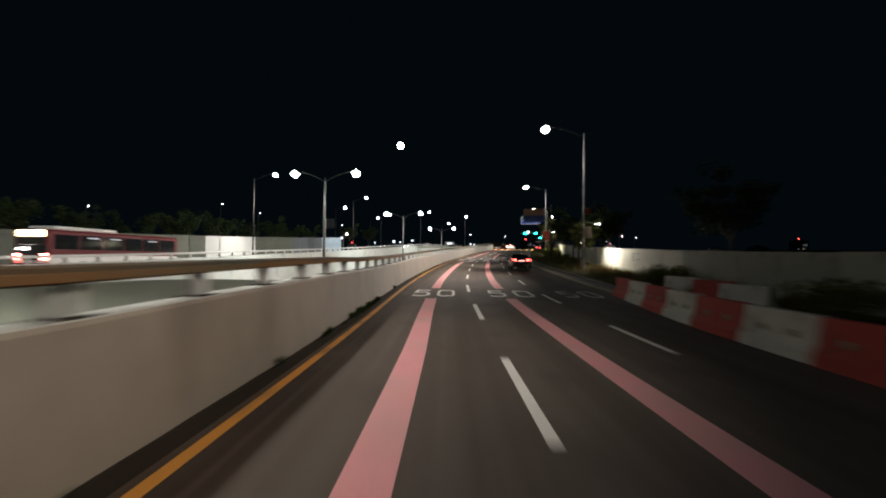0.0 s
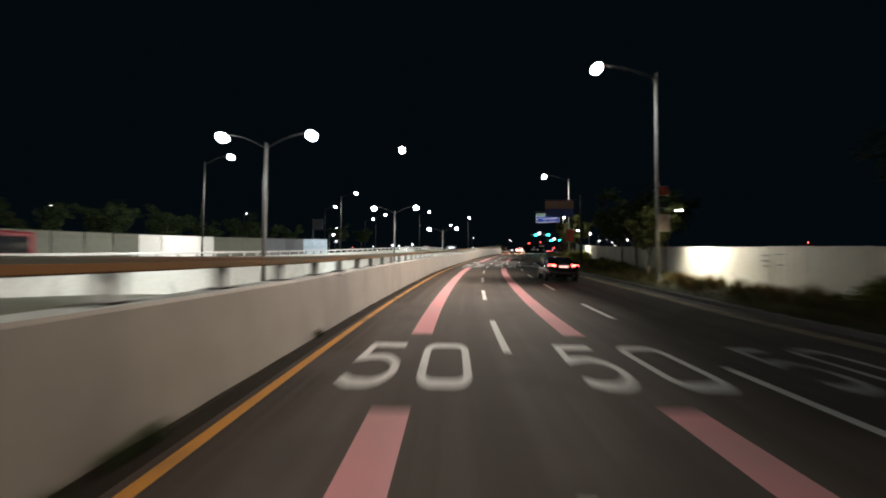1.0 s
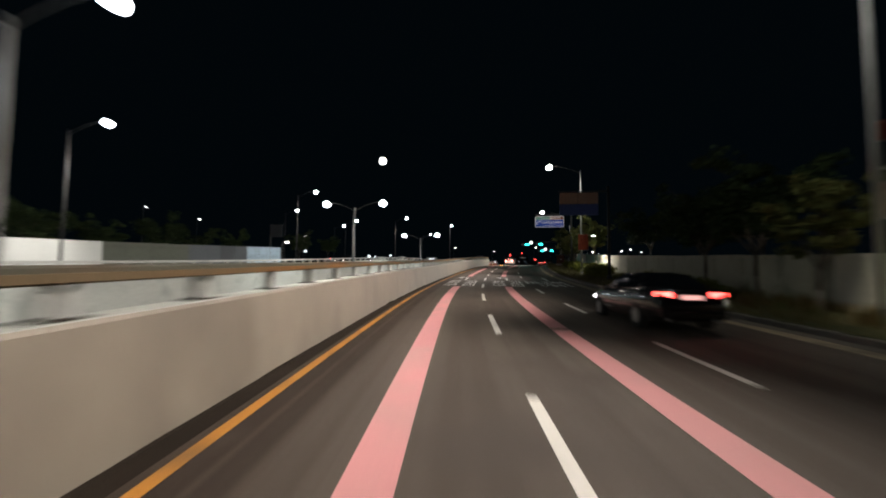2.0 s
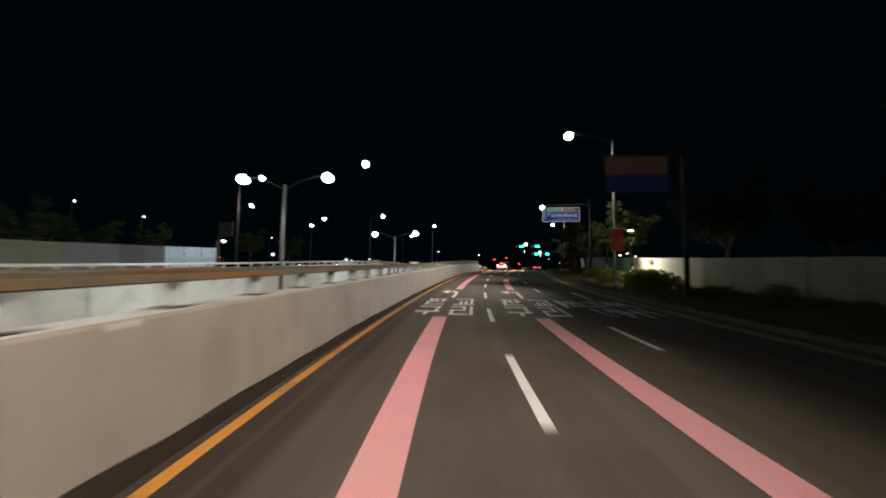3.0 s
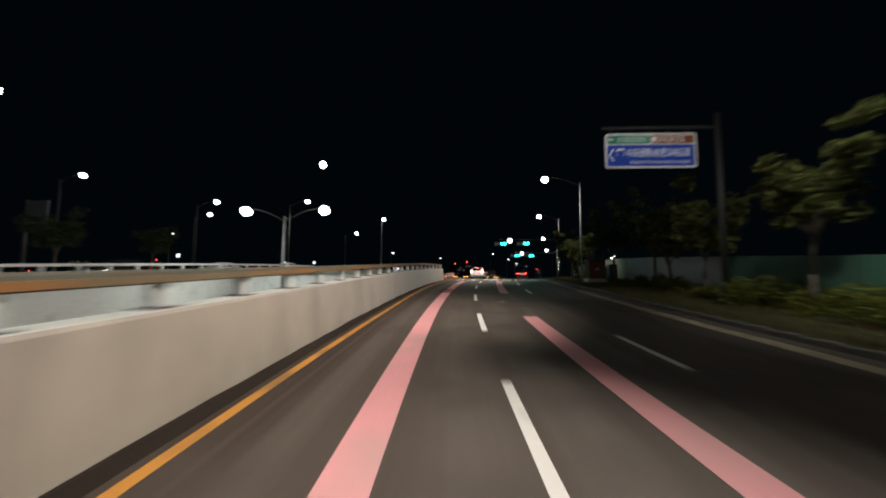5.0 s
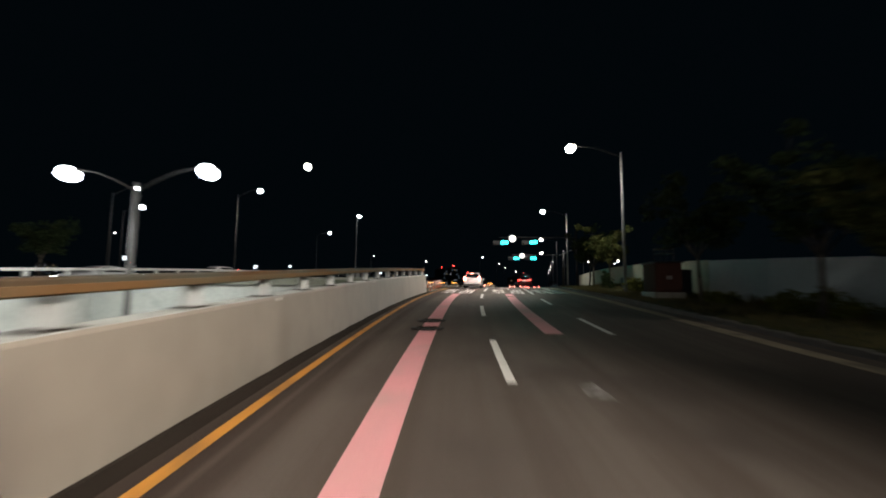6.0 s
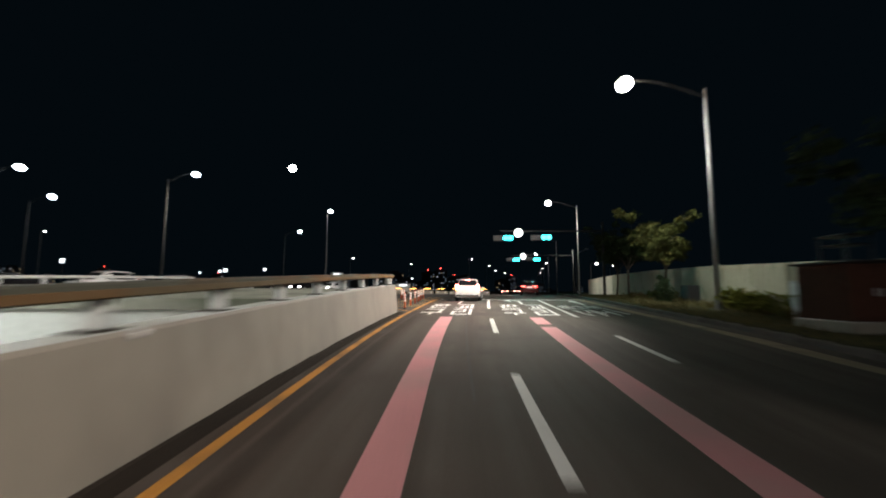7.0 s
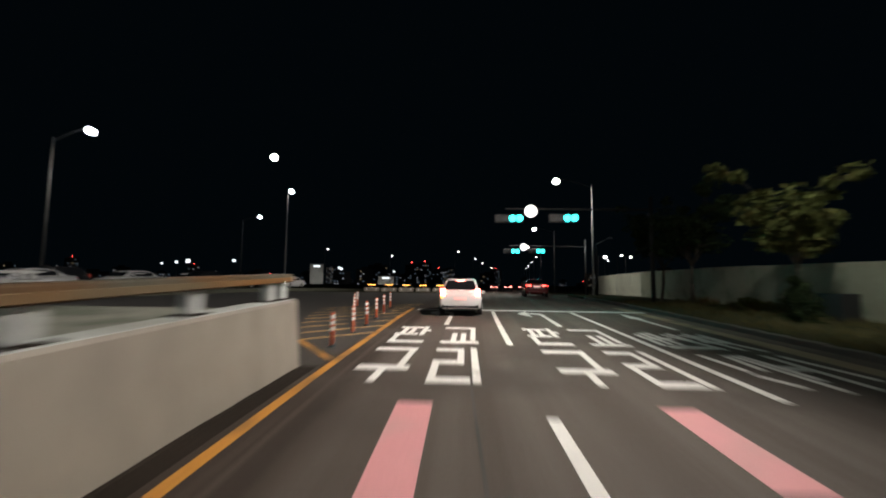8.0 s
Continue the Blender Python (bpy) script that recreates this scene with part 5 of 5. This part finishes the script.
STYLES = {
    # rear to front: y, half width, underside, top of the lower body / glasshouse rings: y, half widths, base, roof
    "sedan": dict(body=[(-2.42, 0.78, 0.42, 0.72), (-2.36, 0.86, 0.3, 0.98), (-2.2, 0.91, 0.24, 1.05), (-1.5, 0.93, 0.2, 1.02), (0, 0.93, 0.2, 0.98), (1.2, 0.92, 0.2, 0.95), (2.0, 0.88, 0.22, 0.84), (2.35, 0.78, 0.28, 0.68), (2.45, 0.66, 0.36, 0.55)],
                  top=[(-1.86, 0.74, 0.68, 1.0, 1.06), (-1.2, 0.78, 0.62, 0.98, 1.39), (-0.5, 0.8, 0.62, 0.96, 1.46), (0.3, 0.8, 0.62, 0.95, 1.43), (0.75, 0.79, 0.62, 0.94, 1.3), (1.35, 0.76, 0.7, 0.9, 0.97)],
                  rear=[(-1.82, 1.07), (-1.22, 1.385)], tail=0.86, tail_w=0.4, tail_h=0.13, tail_y=-2.34, plate=0.84, long=4.9),
    "suv": dict(body=[(-2.16, 0.8, 0.42, 0.8), (-2.12, 0.87, 0.32, 1.02), (-1.98, 0.9, 0.26, 1.1), (-1.2, 0.91, 0.22, 1.05), (0, 0.91, 0.22, 1.02), (1.1, 0.9, 0.22, 1.0), (1.8, 0.86, 0.25, 0.92), (2.12, 0.76, 0.32, 0.75), (2.2, 0.64, 0.4, 0.6)],
                top=[(-2.02, 0.8, 0.74, 1.05, 1.12), (-1.72, 0.82, 0.64, 1.04, 1.58), (-1.3, 0.83, 0.65, 1.03, 1.66), (0.0, 0.82, 0.65, 1.0, 1.67), (0.5, 0.81, 0.64, 0.99, 1.5), (1.2, 0.77, 0.7, 0.95, 1.03)],
                rear=[(-2.01, 1.14), (-1.74, 1.555)], tail=0.98, tail_w=0.2, tail_h=0.34, tail_y=-2.13, plate=0.74, long=4.3),
}


def car(m, style, paint, label, lit="tail", group="cars"):
    k = STYLES[style]
    t = thing("car", m, label, "car", group)
    body = part("body", loft([body_ring(*r) for r in k["body"]]), paint, t, smooth=True)
    part("roof", loft([top_ring(*r) for r in k["top"]]), paint, t, smooth=True)
    # rear window, side windows and windscreen lie just proud of the glasshouse
    (y0, z0), (y1, z1) = k["rear"]
    bm = B()
    dy, dz = (y1 - y0), (z1 - z0)
    nrm = Vector((0, -dz, dy)).normalized() * 0.012
    for off in (nrm, nrm * 0.2):
        vs = [bm.verts.new(Vector(p) + off) for p in ((-0.7, y0, z0), (0.7, y0, z0), (0.56, y1, z1), (-0.56, y1, z1))]
        bm.faces.new(vs)
    part("rear_window", bm, GLASS_DARK, t, "dark tinted rear window")
    rings = k["top"]
    for side in (-1, 1):
        bm = B()
        low, high = [], []
        for y, hw0, hw1, za, zb in rings[1:-1]:
            zl, zh = za + 0.07, zb - 0.1
            f = lambda z: hw0 + ((hw0 * 0.45 + hw1 * 0.55) - hw0) * (z - za) / ((zb - za) * 0.6) if z < za + (zb - za) * 0.6 else (hw0 * 0.45 + hw1 * 0.55) + (hw1 - (hw0 * 0.45 + hw1 * 0.55)) * (z - za - (zb - za) * 0.6) / ((zb - za) * 0.4 - 0.05)
            low.append(bm.verts.new((side * (f(zl) + 0.012), y, zl)))
            high.append(bm.verts.new((side * (f(zh) + 0.012), y, zh)))
        for i in range(len(low) - 1):
            bm.faces.new((low[i], low[i + 1], high[i + 1], high[i]))
        part("side_window", bm, GLASS_DARK, t, "dark tinted side window")
    ya, yb = rings[-2][0], rings[-1][0]
    za, zb = rings[-2][4], rings[-1][4]
    bm = B()
    vs = [bm.verts.new(p) for p in ((-0.68, yb + 0.0, zb + 0.05), (0.68, yb + 0.0, zb + 0.05), (0.57, ya + 0.03, za + 0.01), (-0.57, ya + 0.03, za + 0.01))]
    bm.faces.new(vs)
    part("windscreen", bm, GLASS_DARK, t)
    tail = GLOW_BRAKE if lit == "brake" else GLOW_RED if lit == "tail" else BARRIER_RED
    for side in (-1, 1):
        x = side * (0.84 - k["tail_w"] / 2)
        lamp = part("tail_lamp", box(B(), (k["tail_w"], 0.09, k["tail_h"]), (x, k["tail_y"], k["tail"] + 0.04), 0.02, pose(0, 0, 0, 0, 0, side * 9)), tail, t, "red tail lamp")
        head = part("head_lamp", box(B(), (0.36, 0.16, 0.13), (side * 0.6, k["long"] / 2 - 0.12, 0.64), 0.03), GLOW_HEAD, t, "lit head lamp")
        part("mirror", box(B(), (0.2, 0.12, 0.15), (side * 1.0, 0.62, 1.0), 0.04), paint, t)
        part("exhaust", bar(B(), (side * 0.55, -k["long"] / 2 + 0.25, 0.3), (side * 0.55, -k["long"] / 2 + 0.02, 0.3), 0.04, seg=10), STEEL, t)
    if lit == "brake" and style == "suv":
        part("indicator_lamp", box(B(), (0.1, 0.05, 0.12), (-0.78, k["tail_y"] - 0.04, k["tail"] - 0.16), 0.02), GLOW_AMBER, t, "lit amber indicator")
    if lit == "brake":
        part("high_brake_lamp", box(B(), (0.34, 0.05, 0.04), (0, rings[1][0] - 0.03, rings[1][4] - 0.03), 0.01), tail, t, "lit high brake lamp")
    part("number_plate", box(B(), (0.52, 0.02, 0.11), (0, k["tail_y"] - 0.06, k["plate"]), 0.005), GLOW_PLATE, t, "lit number plate")
    part("bumper", box(B(), (1.6, 0.14, 0.2), (0, -k["long"] / 2 + 0.06, 0.42), 0.05), DARK if style == "suv" else paint, t)
    for side in (-1, 1):
        for y in (-k["long"] * 0.29, k["long"] * 0.3):
            bm = bar(B(), (side * 0.72, y, 0.33), (side * 0.93, y, 0.33), 0.33, 0.33, 24)
            wheel = part("wheel", bm, RUBBER, t)
            bm = bar(B(), (side * 0.9, y, 0.33), (side * 0.945, y, 0.33), 0.21, 0.19, 18)
            for a in range(0, 360, 72):
                box(bm, (0.02, 0.05, 0.2), (side * 0.945, y + 0.1 * math.sin(radians(a)), 0.33 + 0.1 * math.cos(radians(a))), 0, pose(0, 0, 0, -a, 0, 0))
            part("rim", bm, STEEL, wheel)
    return t


car(place(114.6, -1.3, 0.006, 0) @ Matrix.Diagonal((0.88, 0.88, 0.83, 1)), "suv", CAR_WHITE, "white compact hatchback with its brake lamps lit", "brake")
car(place(37.4, 4.6, 0.006, 0), "sedan", CAR_BLACK, "glossy black sedan with its tail lamps lit")
car(place(132.5, 3.75, 0.0, -1), "sedan", CAR_RED, "dark red sedan near the junction, tail lamps lit")
for i, (s, lat, paint) in enumerate(((94.5, -29.6, CAR_BLACK), (101.6, -26.3, CAR_SILVER), (106.6, -26.4, CAR_BLACK), (112.3, -26.3, CAR_WHITE), (118.2, -26.4, CAR_SILVER), (124.5, -26.2, CAR_SILVER), (131.5, -26.3, CAR_BLACK), (139, -26.3, CAR_BLACK), (115, -29.6, CAR_SILVER), (122, -29.7, CAR_BLACK), (134, -29.6, CAR_WHITE), (147, -26.4, CAR_WHITE))):
    car(place(s, lat, frontage(s), 180), "sedan" if i % 3 else "suv", paint, ("white" if paint is CAR_WHITE else "silver" if paint is CAR_SILVER else "black") + " car waiting on the far road, head lamps lit", "off", "cars on the far road")
for i, (s, lat) in enumerate(((190, 1.6), (197, -1.7), (205, 5), (214, 1.7), (175, -6))):
    car(place(s, lat, 0.0, 0), "sedan", (CAR_BLACK, CAR_SILVER, CAR_RED)[i % 3], "distant car seen by its red tail lamps", "brake", "distant cars")


def bus(m):
    t = thing("bus", m, "red and white city bus with lit tail lamps", "bus")
    part("body", box(B(), (2.45, 11.0, 1.75), (0, 0, 2.1), 0.14), BUS_RED, t, "red upper body")
    part("skirt", box(B(), (2.47, 10.9, 1.1), (0, 0, 0.85), 0.08), CAR_WHITE, t, "white lower body")
    part("roof_unit", box(B(), (1.9, 4.6, 0.3), (0, -2.6, 3.08), 0.12), CAR_WHITE, t, "white rounded roof unit")
    for side in (-1, 1):
        for i in range(6):
            pane = part("window", box(B(), (0.03, 1.62, 0.95), (side * 1.235, -4.4 + 1.72 * i, 2.2), 0.008), GLASS_DARK, t)
            # Glowing strips on some panes imitate the light reflected in the windows.
            if i in (1, 2, 4):
                part("interior_light", box(B(), (0.012, 0.85, 0.07), (side * 1.252, -4.3 + 1.72 * i, 2.52), 0.005), GLOW_WINDOW, pane, "pale glowing strip on the window glass")
        for y in (-3.3, 3.4):
            wheel = part("wheel", bar(B(), (side * 0.95, y, 0.48), (side * 1.25, y, 0.48), 0.48, seg=24), RUBBER, t)
            part("rim", bar(B(), (side * 1.2, y, 0.48), (side * 1.27, y, 0.48), 0.28, 0.24, 18), STEEL, wheel)
        part("tail_lamp", box(B(), (0.45, 0.06, 0.4), (side * 0.9, -5.5, 1.25), 0.03), GLOW_BRAKE, t)
    part("rear_window", box(B(), (1.9, 0.04, 0.5), (0, -5.5, 2.25), 0.01), GLASS_DARK, t)
    part("route_sign", box(B(), (1.9, 0.05, 0.36), (0, -5.51, 2.72), 0.02), GLOW_ROUTE, t, "bright amber route sign")
    part("rear_panel", box(B(), (2.2, 0.03, 0.95), (0, -5.5, 1.5), 0.02), DARK, t, "dark engine cover")
    part("rear_lamp_strip", box(B(), (0.75, 0.04, 0.1), (-0.5, -5.53, 1.75), 0.02), GLOW_HEAD, t, "white rear lamp")
    part("rear_bumper", box(B(), (2.4, 0.12, 0.3), (0, -5.48, 0.75), 0.05), BUS_RED, t)
    return t


bus(place(27.6, -27.0, 0.0, 0))

# ---- far city ----
for s, lat, high, wide in ((158.7, -97.2, 7.1, 1.3), (220.7, -108.2, 8.5, 1.7), (245.5, -109.2, 10.1, 1.4), (237, -134.7, 8.5, 1.0), (190, -84, 6.5, 0.9), (262, -70, 7.5, 1.2), (281, -52, 7.0, 1.0), (300, -88, 9.5, 1.3)):
    t = thing("lit_sign", place(s, lat, -0.06), "small lit white sign on a post, far off", "sign", "distant lit signs")
    part("post", bar(B(), (0, 0, 0), (0, 0, high), 0.1, 0.08, 8), POLE_SHADED, t)
    part("housing", box(B(), (wide + 0.12, 0.22, wide * 0.75 + 0.12), (0, 0, high), 0.03), POLE_SHADED, t)
    part("lit_face", box(B(), (wide, 0.03, wide * 0.75), (0, -0.13, high), 0.02), GLOW_SHOP, t, "glowing white sign face")
rnd = random.Random(31)
WINDOWS = [finish(box(B(), (1.7, 0.3, 1.3), (0, 0, 0)), "window", m) for m in (GLOW_WINDOW, GLOW_WINDOW_DIM, GLOW_WINDOW_DIM, GLOW_WINDOW_WARM)]
mid = at(100, 0, 0)


def apartment_tower(bearing, far, high, wide, lit, beacon):
    a = radians(bearing)
    t = thing("apartment_tower", pose(mid.x + far * math.sin(a), mid.y + far * math.cos(a), -6, 0, 0, -bearing), "distant dark apartment tower with scattered lit windows", "building", "distant towers")
    part("wall", box(B(), (wide, 14, high + 6), (0, 0, high / 2), 0.3), TOWER, t)
    part("roof", box(B(), (wide * 0.4, 6, 3), (0, 0, high + 4.2), 0.2), TOWER, t)
    if beacon:
        part("beacon", box(B(), (1.2, 1.2, 1.2), (0, -3, high + 6.3), 0.2), GLOW_RED, t, "red roof beacon")
    columns, rows = int(wide / 3.2), max(2, int(high / 3.1))
    stair = rnd.randint(0, columns - 1)
    for c in range(columns):
        for r in range(rows):
            if rnd.random() < (lit * 2.5 if c == stair else lit):
                part("window", rnd.choice(WINDOWS), None, t, m=pose((c - (columns - 1) / 2) * 3.2, -7.1, 4 + 3.1 * r))


for i in range(34):
    far = rnd.uniform(600, 1050)
    apartment_tower(-40 + 84 * i / 33 + rnd.uniform(-1, 1), far, rnd.uniform(12, 46) * far / 900, rnd.uniform(14, 30), rnd.uniform(0.1, 0.3), i % 4 == 1)
for bearing, far, high, wide in ((4.6, 520, 26, 22), (6.4, 560, 33, 26), (8.4, 540, 24, 18), (11.2, 600, 36, 20), (13.0, 610, 39, 20), (15.0, 640, 30, 26), (1.5, 500, 22, 20), (-2.5, 480, 18, 24), (-9, 500, 20, 22), (-16, 470, 17, 24)):
    apartment_tower(bearing, far, high, wide, 0.22, bearing > 11)
for bearing, far, high, wide in ((-1.9, 400, 24, 12), (7.5, 420, 14, 16)):
    a = radians(bearing)
    foot = Vector((mid.x + far * math.sin(a), mid.y + far * math.cos(a), -3))
    t = thing("floodlit_building", pose(*foot, 0, 0, -bearing), "pale block floodlit from its forecourt, far off", "building", "floodlit buildings")
    part("wall", box(B(), (wide, 10, high + 3), (0, 0, high / 2), 0.2), CONCRETE_PALE, t)
    part("roof", box(B(), (wide + 0.6, 10.6, 0.5), (0, 0, high + 1.7), 0.1), TOWER, t)
    part("lit_sign", box(B(), (wide * 0.5, 0.2, 1.4), (0, -5.15, high - 0.3), 0.05), GLOW_SHOP, t, "lit sign under the roof edge")
    back = Vector((-math.sin(a), -math.cos(a), 0))
    street_light("floodlight", foot + back * 26 + Vector((0, 0, 9)), foot + Vector((0, 0, high * 0.6)), 3500, COOL, 80, 0.8)

# ---- small reflectors on the wall ----
for s in (22.0, 42.0, 56.0, 63.4, 83.8, 91.3):
    t = thing("wall_reflector", place(s, -4.03, wall_top(s) - 0.045), "small white reflector fixed to the parapet wall", "reflector", "wall reflectors")
    part("bracket", box(B(), (0.05, 0.1, 0.1), (0.0, 0, 0), 0.01), STEEL, t)
    part("lens", box(B(), (0.02, 0.09, 0.05), (0.033, 0, 0), 0.006), REFLECT, t, "white reflector lens")
